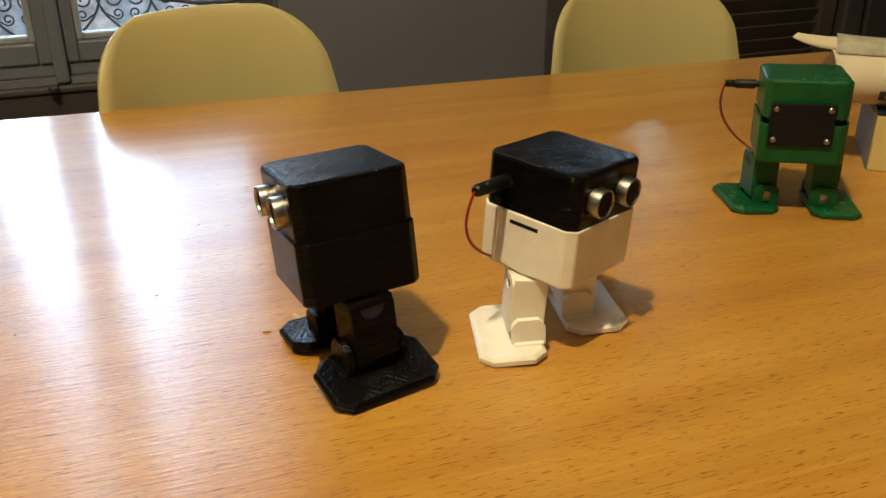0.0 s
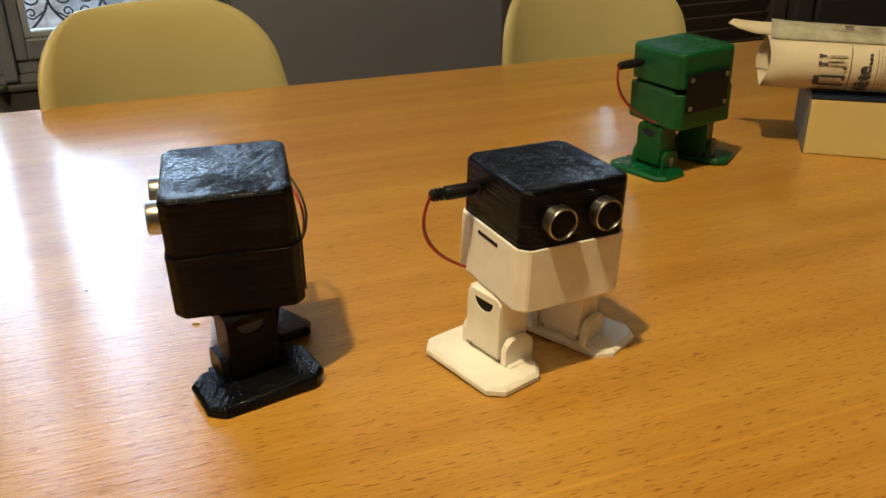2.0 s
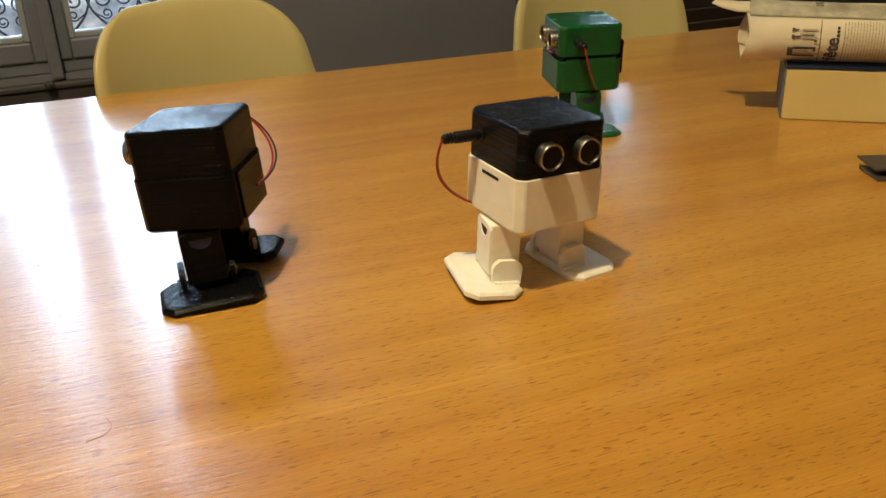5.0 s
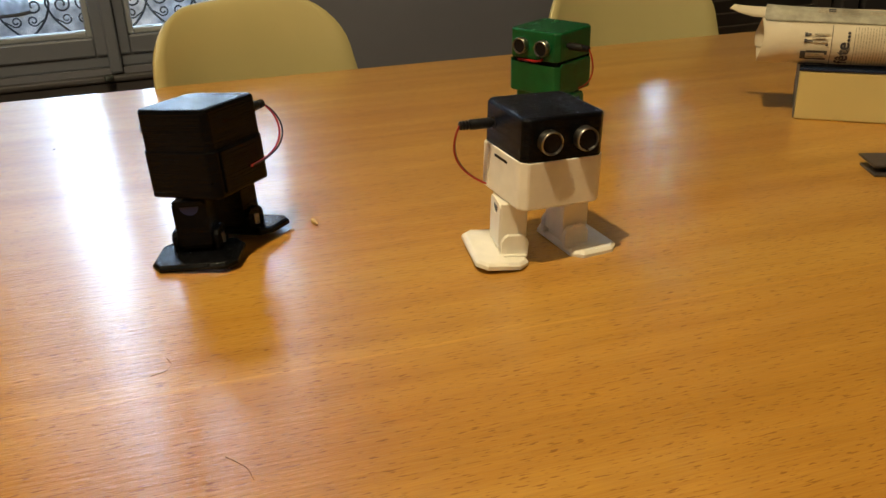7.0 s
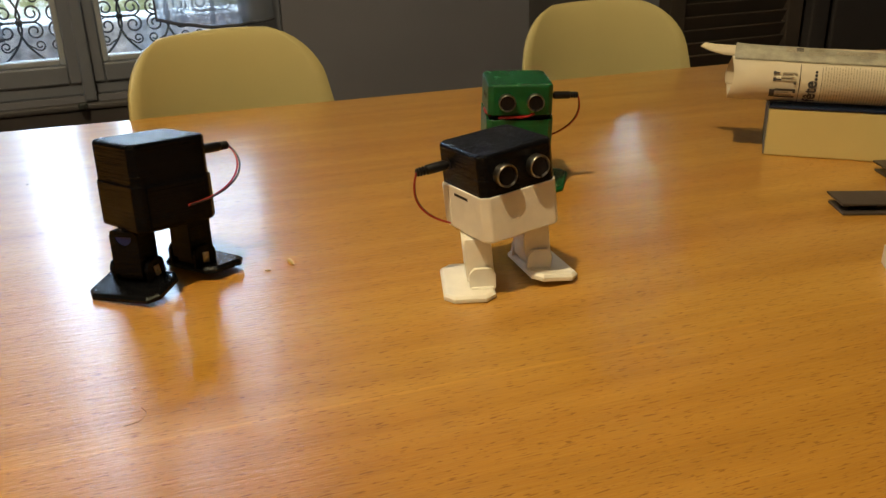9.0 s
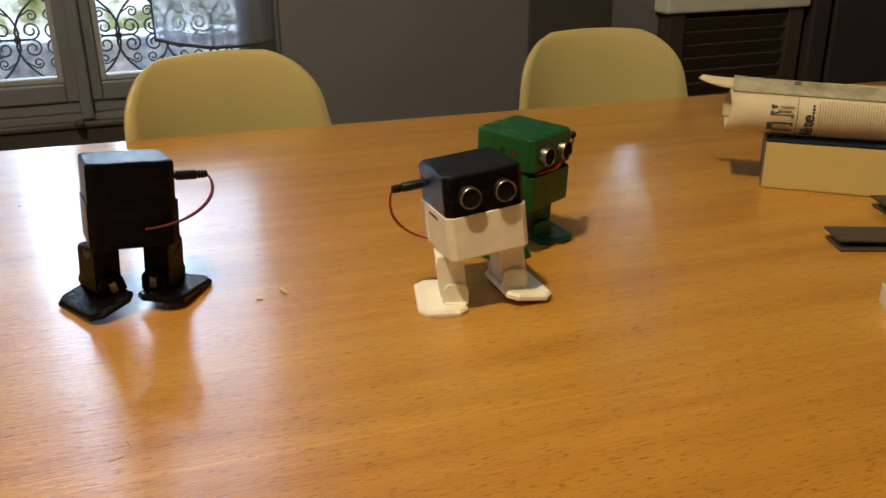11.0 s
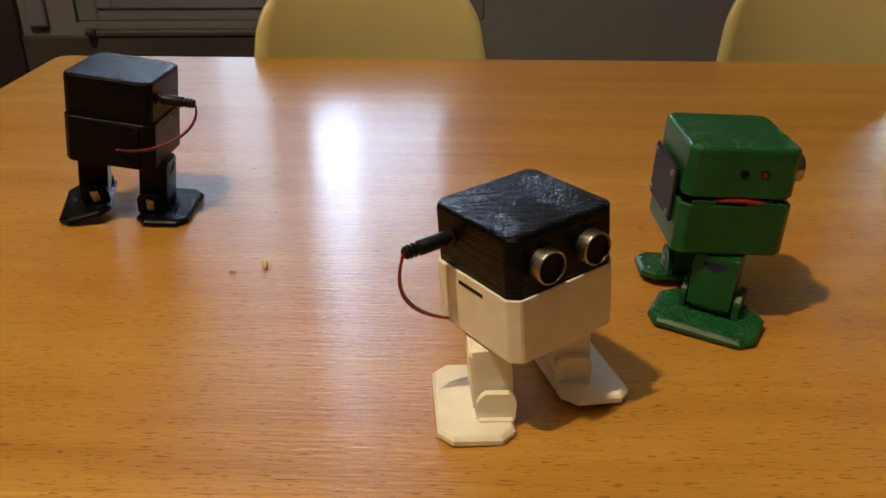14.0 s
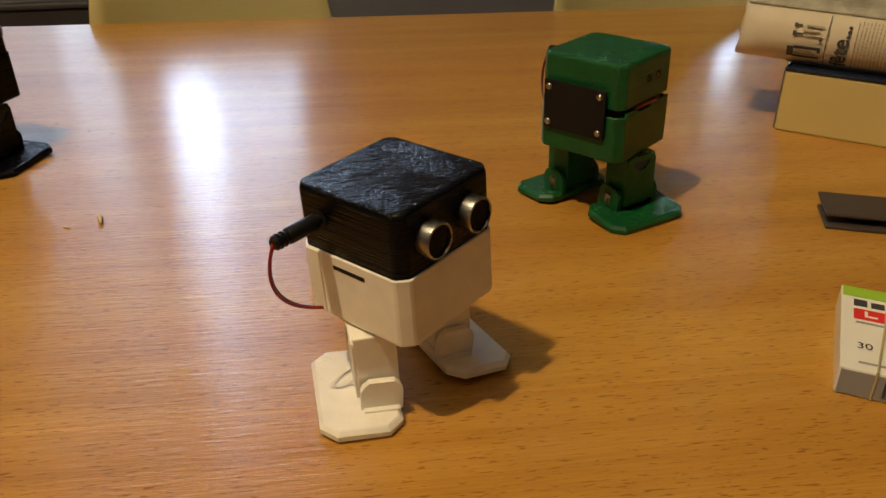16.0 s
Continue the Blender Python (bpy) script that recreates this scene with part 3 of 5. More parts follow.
def dining_table():
    t = empty("dining_table", TAB)
    tagged(t, "large beech-veneer dining table with a satin varnish", "table")
    L, W, th = 2.1, 1.10, 0.028
    bm = bmesh.new()
    def outline(inset, z):
        r, pts = 0.018 - inset * 0.5, []
        for cx, cy, a0 in ((L - 0.018, -0.018, 0), (0.018, -0.018, 90), (0.018, -W + 0.018, 180), (L - 0.018, -W + 0.018, 270)):
            for k in range(6):
                a = radians(a0 + 18 * k)
                pts.append((cx + (0.018 - inset) * math.cos(a), cy + (0.018 - inset) * math.sin(a), z))
        return pts
    loft(bm, [outline(0.003, TABLE_Z - th), outline(0, TABLE_Z - th + 0.003), outline(0, TABLE_Z - 0.004), outline(0.0012, TABLE_Z - 0.0012), outline(0.004, TABLE_Z)])
    for f in bm.faces:
        f.material_index = 0 if f.normal.z > 0.5 or f.calc_center_median().z > TABLE_Z - 0.0005 else 1
    part("tabletop", bm, ["top", "table_edge"], t)
    bm = bmesh.new()
    for lo, hi in (((0.12, -0.12, 0.64), (L - 0.12, -0.10, TABLE_Z - th)), ((0.12, -W + 0.10, 0.64), (L - 0.12, -W + 0.12, TABLE_Z - th)),
                   ((0.10, -W + 0.12, 0.64), (0.12, -0.12, TABLE_Z - th)), ((L - 0.12, -W + 0.12, 0.64), (L - 0.10, -0.12, TABLE_Z - th))):
        slab(bm, lo, hi, 0.002)
    part("apron", bm, "table_edge", t)
    for x, y in ((0.08, -0.08), (L - 0.08, -0.08), (0.08, -W + 0.08), (L - 0.08, -W + 0.08)):
        bm = bmesh.new()
        loft(bm, [octagon(x - a, x + a, y - a, y + a, 0.006, z) for z, a in ((0, 0.024), (0.62, 0.032), (TABLE_Z - th, 0.032))])
        part("leg", bm, "table_edge", t)


dining_table()


def chair(m):
    """A moulded shell chair on four splayed wooden legs."""
    c = empty("shell_chair", m)
    tagged(c, "cream moulded plastic shell chair pushed up to the table", "chair", "chairs at the table")
    # path of the shell from the seat's front edge to the top of the back, y away from the table
    path = spline([(0, -0.40, 0.435), (0, -0.36, 0.455), (0, -0.22, 0.435), (0, -0.08, 0.445), (0, -0.015, 0.50), (0, 0.0, 0.60), (0, 0.012, 0.70), (0, 0.022, 0.775)], 6)
    top, corner = 0.838, 0.062
    path += [Vector((0, 0.022 + 0.018 * k, top - corner * (1 - math.sin(k * math.pi / 2)))) for k in (0.12, 0.25, 0.38, 0.5, 0.62, 0.75, 0.87, 0.95, 1.0)]
    rows = []
    for p in path:
        if p.y < -0.05 or p.z < 0.50:
            half = 0.200
            if p.y < -0.34:
                half *= 0.86 + 0.14 * math.sqrt(max(0.0, 1 - ((-0.34 - p.y) / 0.062) ** 2))
        else:
            half = 0.200 - 0.053 * (p.z - 0.50) / (top - 0.50)
        if p.z > top - corner:
            d = corner - (top - p.z)
            half -= corner - math.sqrt(max(0.0, corner ** 2 - d ** 2))
        row = []
        for i in range(17):
            u = -1 + i / 8
            x = half * u
            y, z = p.y, p.z
            if p.y < -0.05:
                z += 0.030 * abs(u) ** 2.5
            else:
                y -= 0.045 * (abs(x) / 0.16) ** 2.4
            z -= 0.010 * (x / 0.15) ** 2 if p.z > 0.7 else 0
            row.append((x, y, z))
        rows.append(row)
    bm = bmesh.new()
    loft(bm, rows, cap=(False, False), close=False)
    o = part("shell", bm, "shell", c, smooth=True)
    s = o.modifiers.new("thick", "SOLIDIFY")
    s.thickness, s.offset = 0.006, 0
    for sx in (-1, 1):
        for sy in (-1, 1):
            bm = bmesh.new()
            tube(bm, [(sx * 0.12, -0.2 + sy * 0.10, 0.425), (sx * 0.20, -0.2 + sy * 0.19, 0.0)], 0.014, 12, taper=lambda k: 1 - 0.3 * k)
            part("leg", bm, "legwood", c)
    return c


chair_a = chair(pose(0.062, 1.172, 0, 0, 0, 15) @ Matrix.Diagonal((0.94, 1, 1.006, 1)))
copy_thing(chair_a, pose(0.680, 1.175, 0, 0, 0, -6))


# ---- the robots ----
MM = 0.001


def mm(*v):
    return tuple(a * MM for a in v)


def plug_and_wire(root, side, end, y, round_back):
    """Barrel plug on the head's side, with a red and a black lead hanging to the body."""
    px, z = side * 30, 48.5
    bm = bmesh.new()
    prof = [(2.2, -1), (2.2, 2), (3.6, 2.6), (3.6, 17)]
    for k in range(3):
        prof += [(3.4, 17.4 + 2.4 * k), (2.6, 17.8 + 2.4 * k), (2.6, 18.8 + 2.4 * k), (3.2, 19.2 + 2.4 * k)]
    prof += [(2.2, 25.2)]
    lathe(bm, [mm(r, h) for r, h in prof], 16, m=pose(px * MM, y * MM, z * MM, 0, side * 90, 0))
    part("plug", bm, "rubber", root, "black ribbed barrel plug", smooth=True)
    tip = px + side * 25
    for name, mat, off in (("red_lead", "red_wire", 0.0), ("black_lead", "black_wire", 1.7)):
        a, c, e = Vector((tip, y, z)), Vector((tip + side * (12 - off), y + (4 if end[1] > y else -4) + off * 0.6, z - 29)), Vector((end[0], end[1], end[2]))
        pts = [((1 - u) ** 2 * a + 2 * u * (1 - u) * c + u * u * e) * MM for u in (k / 20 for k in range(21))]
        if round_back:
            c1, c2 = Vector((tip + side * (10 + 1.2 * off), y + 10 + 1.5 * off, z - 14)), Vector((side * 40, 44 + 2 * off, 18))
            pts = [((1 - u) ** 3 * a + 3 * u * (1 - u) ** 2 * c1 + 3 * u * u * (1 - u) * c2 + u ** 3 * e) * MM for u in (k / 24 for k in range(25))]
        bm = bmesh.new()
        tube(bm, pts, 0.00075 if mat == "red_wire" else 0.00065, 8)
        part(name, bm, mat, root, smooth=True)


def sensor_eye(root, x, z):
    bm = bmesh.new()
    prof = [(7.2, -2), (7.9, -1.6), (7.9, 5.6), (7.75, 6.0), (7.4, 6.3), (7.0, 6.2), (6.8, 5.8), (6.7, 4.4)]
    lathe(bm, [mm(r, h) for r, h in prof], 32, m=pose(x * MM, -30 * MM, z * MM, 90, 0, 0))
    eye = part("sensor_eye", bm, "silver", root, "round silver sensor barrel", smooth=True)
    bm = bmesh.new()
    lathe(bm, [mm(6.7, 4.3), mm(6.5, 4.9), mm(3.0, 5.1), mm(0.3, 5.15)], 32, m=pose(x * MM, -30 * MM, z * MM, 90, 0, 0))
    part("sensor_mesh", bm, "mesh", eye, "dark wire mesh", smooth=True)


def leg_and_foot(root, side, plastic):
    """Leg block with servo window, and foot with two tabs; side is -1 (right) or 1 (left)."""
    s = side
    def bx(a, b):
        return (min(s * a, s * b), max(s * a, s * b))
    bm = bmesh.new()
    o0, o1 = bx(-9, 10.5)
    # leg walls round an open servo window on the outer side
    def wall(xa, xb, ya, yb, za, zb, bev=0.8, mat=0):
        a, b = bx(xa, xb)
        slab(bm, mm(a, ya, za), mm(b, yb, zb), bev * MM, mat)
    wall(-9, 9.6, -12.3, 12.3, -33, -1.2, 0.7)
    # outer cheek with a half-moon slot under a rounded top
    arc = [(7.2 * math.cos(radians(18 * k)), -5 - 6.4 * math.sin(radians(18 * k))) for k in range(11)]
    lower = [(-12.2, -33), (12.2, -33), (12.2, -5)] + arc + [(-12.2, -5)]
    upper = [(-12.2, -5), (12.2, -5), (11.9, -3.8), (10.8, -2.4), (9.0, -1.4), (-9.0, -1.4), (-10.8, -2.4), (-11.9, -3.8)]
    for ring in (lower, upper):
        cheek = loft(bm, [[mm(s * 9.4, y * (1 - d), z) for y, z in ring] for d in (0,)] + [[mm(s * (10.4 if d == 0 else 10.8), y * (1 - d), z) for y, z in ring] for d in (0, 0.03)])
    wall(9.4, 9.9, -7.6, 7.6, -12.0, -4.6, 0, 2 if plastic != "white" else 1)
    lathe(bm, [mm(7, -1.2), mm(7, 0.4)], 20)
    wall(-7, 8.0, -10, 10, -37, -32.8, 0.6, 0)
    leg = part("leg", bm, [plastic, "dark", "servo"], root)
    leg.location = mm(s * 22.2, 0, 0)

    bm = bmesh.new()
    x0, x1 = bx(-8.6, 28.2)
    loft(bm, [octagon(*mm(x0, x1, -30.5, 30.5), 7 * MM, z * MM, i * MM) for z, i in ((-11.2, 0.6), (-10.6, 0), (-8.2, 0), (-6.6, 1.6), (-6.2, 2.4))])
    for sy in (-1, 1):
        ya, yb = sorted((sy * 13.4, sy * 16.9))
        t = [(-9.4, -7), (9.4, -7), (9.4, 3.0), (8.2, 5.6), (5.6, 8.0), (-5.6, 8.0), (-8.2, 5.6), (-9.4, 3.0)]
        loft(bm, [[mm(x, ya, z) for x, z in t], [mm(x, yb - 0.5 if sy > 0 else yb, z) for x, z in t]])
        if sy > 0:
            slab(bm, mm(-2.6, 16.0, -5.0), mm(2.6, 17.4, 3.4), 0.5 * MM, 1)
            lathe(bm, [mm(1.5, 0), mm(1.5, 0.8), mm(1.0, 1.1)], 12, 1, m=pose(0, 17.2 * MM, -0.6 * MM, -90))
        else:
            slab(bm, mm(-8.2, -19.5, -7), mm(8.2, -13.6, -5.2), 0.6 * MM)
    foot = part("foot", bm, [plastic, "silver"], leg)
    foot.location = mm(0, 0, -31)
    return leg, foot


def robot(name, label, head_mat, body_mat, plug_side, wire_end, gap, plug_y=15):
    root = empty(name)
    tagged(root, label, "robot", "walking toy robots")
    zs = 33.0
    # lower body: a tray with a rim round the head
    bm = bmesh.new()
    H, c = 30.8, 4.8
    o = lambda z, i, ch=c: chamfered(*mm(-H, H, -H, H), ch * MM, z * MM, i * MM)
    rim = zs - (3.5 if gap else 0)
    loft(bm, [o(0, 1.4), o(0.6, 0.4), o(1.6, 0), o(rim - 0.4, 0), o(rim, 0.4), o(rim, 1.8), o(rim - 6, 1.9)])
    part("lower_body", bm, body_mat, root)
    if not gap:
        bm = bmesh.new()
        slab(bm, mm(-22, H - 0.6, 3), mm(22, H + 1.2, rim - 1), 0.6 * MM)
        part("back_panel", bm, body_mat, root)
        bm = bmesh.new()
        slab(bm, mm(-H - 0.7, 17.5, 1.5), mm(-H + 0.5, 25.5, rim - 0.3), 0.4 * MM)
        part("side_rib", bm, body_mat, root)
        bm = bmesh.new()
        slab(bm, mm(-H - 0.15, -9, 26.6), mm(-H + 0.5, 9.5, 28.6))
        part("side_slot", bm, "dark", root, "narrow dark slot")
    else:
        for lo, hi in (((-H + 0.05, -26, rim - 0.3), (-H + 1.7, -4, rim + 2.0)), ((-H + 0.05, 12, rim - 0.3), (-H + 1.7, 25, rim + 2.4)), ((H - 1.7, -24, rim - 0.3), (H - 0.05, 24, rim + 2.0))):
            bm = bmesh.new()
            slab(bm, mm(*lo), mm(*hi), 0.4 * MM)
            part("rim_step", bm, body_mat, root)
    # head
    bm = bmesh.new()
    h = lambda z, i, ch=4.4: chamfered(*mm(-29.9, 29.9, -29.9, 29.9), ch * MM, z * MM, i * MM)
    base = zs - 5 if not gap else zs + 0.8
    loft(bm, [h(base, 0.6), h(base + 0.6, 0), h(59.4, 0), h(60.5, 0.25), h(61.4, 0.8), h(62.0, 1.7), h(62.2, 2.8), h(62.2, 4.0)])
    if gap:
        for y in (0, -11):
            lathe(bm, [mm(2.5, 0), mm(2.5, 0.5), mm(1.9, 0.52), mm(1.7, -0.6)], 16, 1, m=pose(-29.9 * MM, y * MM, 48 * MM, 0, -90, 0))
        lathe(bm, [mm(1.6, 0), mm(1.6, 0.3), mm(0.4, 0.34)], 12, 2, m=pose(-29.9 * MM, -10.6 * MM, 47.6 * MM, 0, -90, 0))
    else:
        lathe(bm, [mm(4.2, 0), mm(4.2, 0.4), mm(3.4, 0.45)], 16, 1, m=pose(plug_side * 29.8 * MM, plug_y * MM, 48.5 * MM, 0, plug_side * 90, 0))
    part("head", bm, [head_mat, "dark", "red_wire"], root)
    sensor_eye(root, -13, 46.6)
    sensor_eye(root, 13, 46.6)
    plug_and_wire(root, plug_side, wire_end, plug_y, wire_end[1] > 30)
    if gap:
        bm = bmesh.new()
        slab(bm, mm(-26, -25, 18), mm(26, 26, 40), 1 * MM)
        part("circuit_stack", bm, "dark", root, "dark electronics inside the mouth slot")
        for k, pts in enumerate(([(-20, -27.5, 31), (-8, -31.0, 32.5), (4, -31.8, 33.0), (12, -31.0, 35.2), (9, -28, 35.6)],
                                 [(-27.5, 12, 31), (-29.8, 4, 32.4), (-30.4, -4, 32.6), (-29.4, -12, 31.4), (-26, -20, 31)])):
            bm = bmesh.new()
            tube(bm, spline([mm(*p) for p in pts], 6), 0.0011, 8)
            part("inner_wire", bm, "red_wire", root, "thin red wire in the mouth slot", smooth=True)
        bm = bmesh.new()
        slab(bm, mm(-20, 31.2, 14), mm(25, 33.2, 46), 1.2 * MM)
        plate = part("back_plate", bm, "dark", root, "black plate screwed on the back")
        for x in (-16, 21):
            for z in (18.5, 41.5):
                bm = bmesh.new()
                lathe(bm, [mm(2.1, 0), mm(2.1, 0.9), mm(1.5, 1.5), mm(0.3, 1.6)], 14, m=pose(x * MM, 33.0 * MM, z * MM, -90))
                part("screw", bm, "silver", plate, "round silver screw", smooth=True)
    legs = [leg_and_foot(root, s, body_mat) for s in (-1, 1)]
    return root, legs


white_bot = robot("walking_robot", "white printed walking robot with a black head and silver eyes", "black", "white", -1, (-28, 20, 1.5), False)
black_bot = robot("walking_robot", "all black printed walking robot with silver eyes and a red lead", "black", "black", -1, (-7, 32.4, 14), False)
green_bot = robot("walking_robot", "green printed walking robot with open mouth and black back plate", "green", "green", 1, (29, 8, 1), True, -15)


# ---- things on the table ----
BOX = pose(0.540, 0.626, TABLE_Z, 0, 0, -41.5)


def carton():
    b = empty("cream_box", BOX)
    tagged(b, "long cream cardboard box lying on the table under a newspaper", "box")
    bm = bmesh.new()
    slab(bm, (0, 0, 0), (0.34, 0.10, 0.050), 0.0015)
    part("carton", bm, "carton", b)
    # thin sheet over the cream end, coloured as if in shade
    bm = bmesh.new()
    slab(bm, (-0.0014, 0.001, 0.001), (-0.0002, 0.099, 0.0495), 0.0003)
    part("end_shade", bm, "boxend", b, "shaded end of the box, painted dull grey")
    bm = bmesh.new()
    slab(bm, (-0.0008, -0.0008, 0.0502), (0.3408, 0.1008, 0.0532), 0.001)
    part("lid_edge", bm, "leaflet", b, "dark blue lid edge")


carton()


def newspaper():
    """A loosely rolled newspaper: a spiral sheet, loose pages on top, headline and columns on its outside."""
    R, LEN = 0.0228, 0.38
    p = empty("rolled_newspaper", BOX @ pose(-0.040, 0.021, 0.0534 + R + 0.0008))
    tagged(p, "rolled-up cream newspaper with black headlines resting on the box", "newspaper")
    bm = bmesh.new()
    outer = [radians(-150 + 6 * i) for i in range(int(360 * 2.6 / 6))]
    def ragged(a):
        return -0.006 * (0.5 - 0.5 * math.cos(a)) + 0.0015 * math.sin(a * 1.3) + 0.001 * math.sin(a * 3.1 + 1) + (0.008 if a > radians(215) else 0.0)
    loops = []
    for a in outer:
        r = R - 0.0014 * max(0.0, a - radians(-150)) / (2 * math.pi)
        loops.append([(x + ragged(a) * (1 - x / LEN), -r * math.cos(a), r * math.sin(a)) for x in (0, 0.02, 0.06, 0.12, 0.2, 0.28, LEN)])
    loft(bm, loops, cap=(False, False), close=False)
    o = part("sheet", bm, "paper", p, smooth=True)
    o.modifiers.new("thick", "SOLIDIFY").thickness = 0.0007

    # a page that lies on the roll and stands up behind it; u runs from its front edge to its back edge
    def page(x, u, lift=0.0):
        a = radians(66 - 30 * max(0.0, x) / LEN)
        low = Vector((-(R + 0.0007) * math.cos(a), (R + 0.0007) * math.sin(a)))
        high = Vector((0.017, 0.0285 + 0.0055 * math.exp(-max(0.0, x) / 0.035) + 0.0015 * math.sin(28 * x)))
        q = low.lerp(high, u) + Vector((-0.35, 0.9)) * (0.0028 * math.sin(math.pi * u) + lift)
        return (x, q.x, q.y)
    bm = bmesh.new()
    loft(bm, [[page(max(x, 0.001 - 0.010 * u) if x <= 0 else x, u) for x in (0, 0.012, 0.03, 0.06, 0.10, 0.15, 0.2, 0.25, 0.3, LEN)] for u in (k / 9 for k in range(10))], cap=(False, False), close=False)
    o = part("loose_page", bm, "page", p, "grey printed loose page", smooth=True)
    o.modifiers.new("thick", "SOLIDIFY").thickness = 0.0006
    bm = bmesh.new()
    strip = [(-0.036, 0.0125, 0.0020, 0.0305), (-0.026, 0.0115, 0.0060, 0.0290), (-0.012, 0.0105, 0.0095, 0.0280), (0.02, 0.009, 0.0115, 0.0275), (0.20, 0.009, 0.0115, 0.0265)]
    loft(bm, [[(x, y - 0.3 * w * (1 - u), z - 0.006 * (1 - u) * w / 0.0095) if u < 1 else (x + 0.004, y + w * 0.6, z + 0.003) for x, y, w, z in strip] for u in (0.0, 0.5, 1.0)], cap=(False, False), close=False)
    o = part("inner_page", bm, "paper", p, smooth=True)
    o.modifiers.new("thick", "SOLIDIFY").thickness = 0.0006

    def patch(b, x0, x1, a0, a1, off=0.0006):
        n, r = max(2, int(abs(a1 - a0) / 6)), R + 0.0004 + off
        loft(b, [[(x, -r * math.cos(radians(a0 + (a1 - a0) * i / n)), r * math.sin(radians(a0 + (a1 - a0) * i / n))) for x in (x0, x1)] for i in range(n + 1)], cap=(False, False), close=False)

    # small print: short strokes of uneven length in rows
    bm = bmesh.new()
    rnd = random.Random(5)
    for row in range(90):
        x = 0.0885 + row * 0.0026 + (0.004 if row % 24 == 23 else 0)
        a = -62.0
        while a < 50 - 24 * x / LEN:
            w = 1.5 + 6.5 * rnd.random()
            patch(bm, x, x + 0.0009, a, min(a + w, 50))
            a += w + 1.2 + 1.4 * rnd.random()
    part("small_print", bm, "greyink", p, "grey columns of small print")["kind"] = "stuff"
    bm = bmesh.new()
    patch(bm, 0.0652, 0.0658, -62, 52)
    patch(bm, 0.0860, 0.0864, -60, 44)
    part("column_rule", bm, "ink", p)
    # large ornate display letters, as plain dark shapes with a grey filling
    ink, fill = bmesh.new(), bmesh.new()
    for a0 in (-82, -40):
        patch(ink, 0.0375, 0.0425, a0 + 2, a0 + 25)
        patch(ink, 0.0425, 0.0620, a0, a0 + 6)
        patch(ink, 0.0425, 0.0600, a0 + 21, a0 + 27)
        patch(ink, 0.0600, 0.0625, a0 + 16, a0 + 27)
        patch(fill, 0.0440, 0.0590, a0 + 7.5, a0 + 12)
        patch(fill, 0.0440, 0.0560, a0 + 15, a0 + 19)
    for a0 in (6,):
        patch(ink, 0.0400, 0.0425, a0, a0 + 9)
        patch(ink, 0.0425, 0.0480, a0 + 2, a0 + 6)
        patch(ink, 0.0400, 0.0425, a0 + 16, a0 + 24)
        patch(ink, 0.0425, 0.0460, a0 + 18, a0 + 22)
        patch(fill, 0.0490, 0.0625, a0 + 1, a0 + 5)
        patch(fill, 0.0470, 0.0600, a0 + 9, a0 + 13)
        patch(fill, 0.0490, 0.0625, a0 + 18, a0 + 22)
        patch(ink, 0.0600, 0.0625, a0 - 7, a0 - 3)
    part("display_letters", ink, "ink", p, "large black ornate display letters")
    part("letter_filling", fill, "greyink", p)
    # headline, bent round the roll, reading upwards
    cu = bpy.data.curves.new("headline", "FONT")
    cu.body, cu.size, cu.offset = "f\u00eate...", 0.0165, 0.0004
    tmp = new("headline_source", cu)
    me = bpy.data.meshes.new_from_object(tmp)
    bpy.data.objects.remove(tmp)
    for v in me.vertices:
        a = radians(-52) + v.co.x / (R + 0.001)
        v.co = (0.0815 - v.co.y, -(R + 0.0012) * math.cos(a), (R + 0.0012) * math.sin(a))
    me.materials.append(M["ink"])
    ob = new("headline", me)
    ob.parent = p

    # faint pictures and lines printed on the loose page
    def page_patch(b, x0, x1, u0, u1):
        loft(b, [[page(x, u, 0.0007) for x in (x0, (x0 + x1) / 2, x1)] for u in (u0, (u0 + u1) / 2, u1)], cap=(False, False), close=False)
    grey = bmesh.new()
    for k in range(6):
        page_patch(grey, 0.050 + k * 0.048, 0.068 + k * 0.048 + 0.012 * (k % 2), 0.42, 0.80 - 0.12 * (k % 3))
        for r in range(5):
            page_patch(grey, 0.072 + k * 0.048, 0.088 + k * 0.048, 0.30 + 0.11 * r, 0.35 + 0.11 * r)
    part("printed_picture", grey, "greyink", p, "grey printed pictures")
    for x0, u0, u1 in ((0.060, 0.50, 0.78), (0.150, 0.20, 0.36), (0.250, 0.24, 0.40)):
        dark = bmesh.new()
        page_patch(dark, x0, x0 + 0.007, u0, u1)
        part("printed_mark", dark, "ink", p)


newspaper()


def folded_card(m, label):
    """Two dark stiff leaves, one above the other, with a small block between."""
    c = empty("dark_card_case", m)
    tagged(c, label, "card case", "dark card cases")
    bm = bmesh.new()
    slab(bm, (0, 0, 0), (0.15, 0.034, 0.0022), 0.0006)
    part("lower_leaf", bm, "card", c)
    bm = bmesh.new()
    slab(bm, (0, 0.004, 0.0072), (0.15, 0.040, 0.0092), 0.0006)
    part("upper_leaf", bm, "card", c)
    bm = bmesh.new()
    slab(bm, (0.014, 0.012, 0.0022), (0.034, 0.026, 0.0072), 0.0008)
    part("spacer", bm, "dark", c)
    bm = bmesh.new()
    slab(bm, (0.12, 0.012, 0.0022), (0.14, 0.03, 0.0072), 0.0008)
    part("spacer", bm, "dark", c)
    return c


card_a = folded_card(pose(0.473, 0.452, TABLE_Z, 0, 0, -24.5), "dark brown stiff folded card lying on the table")
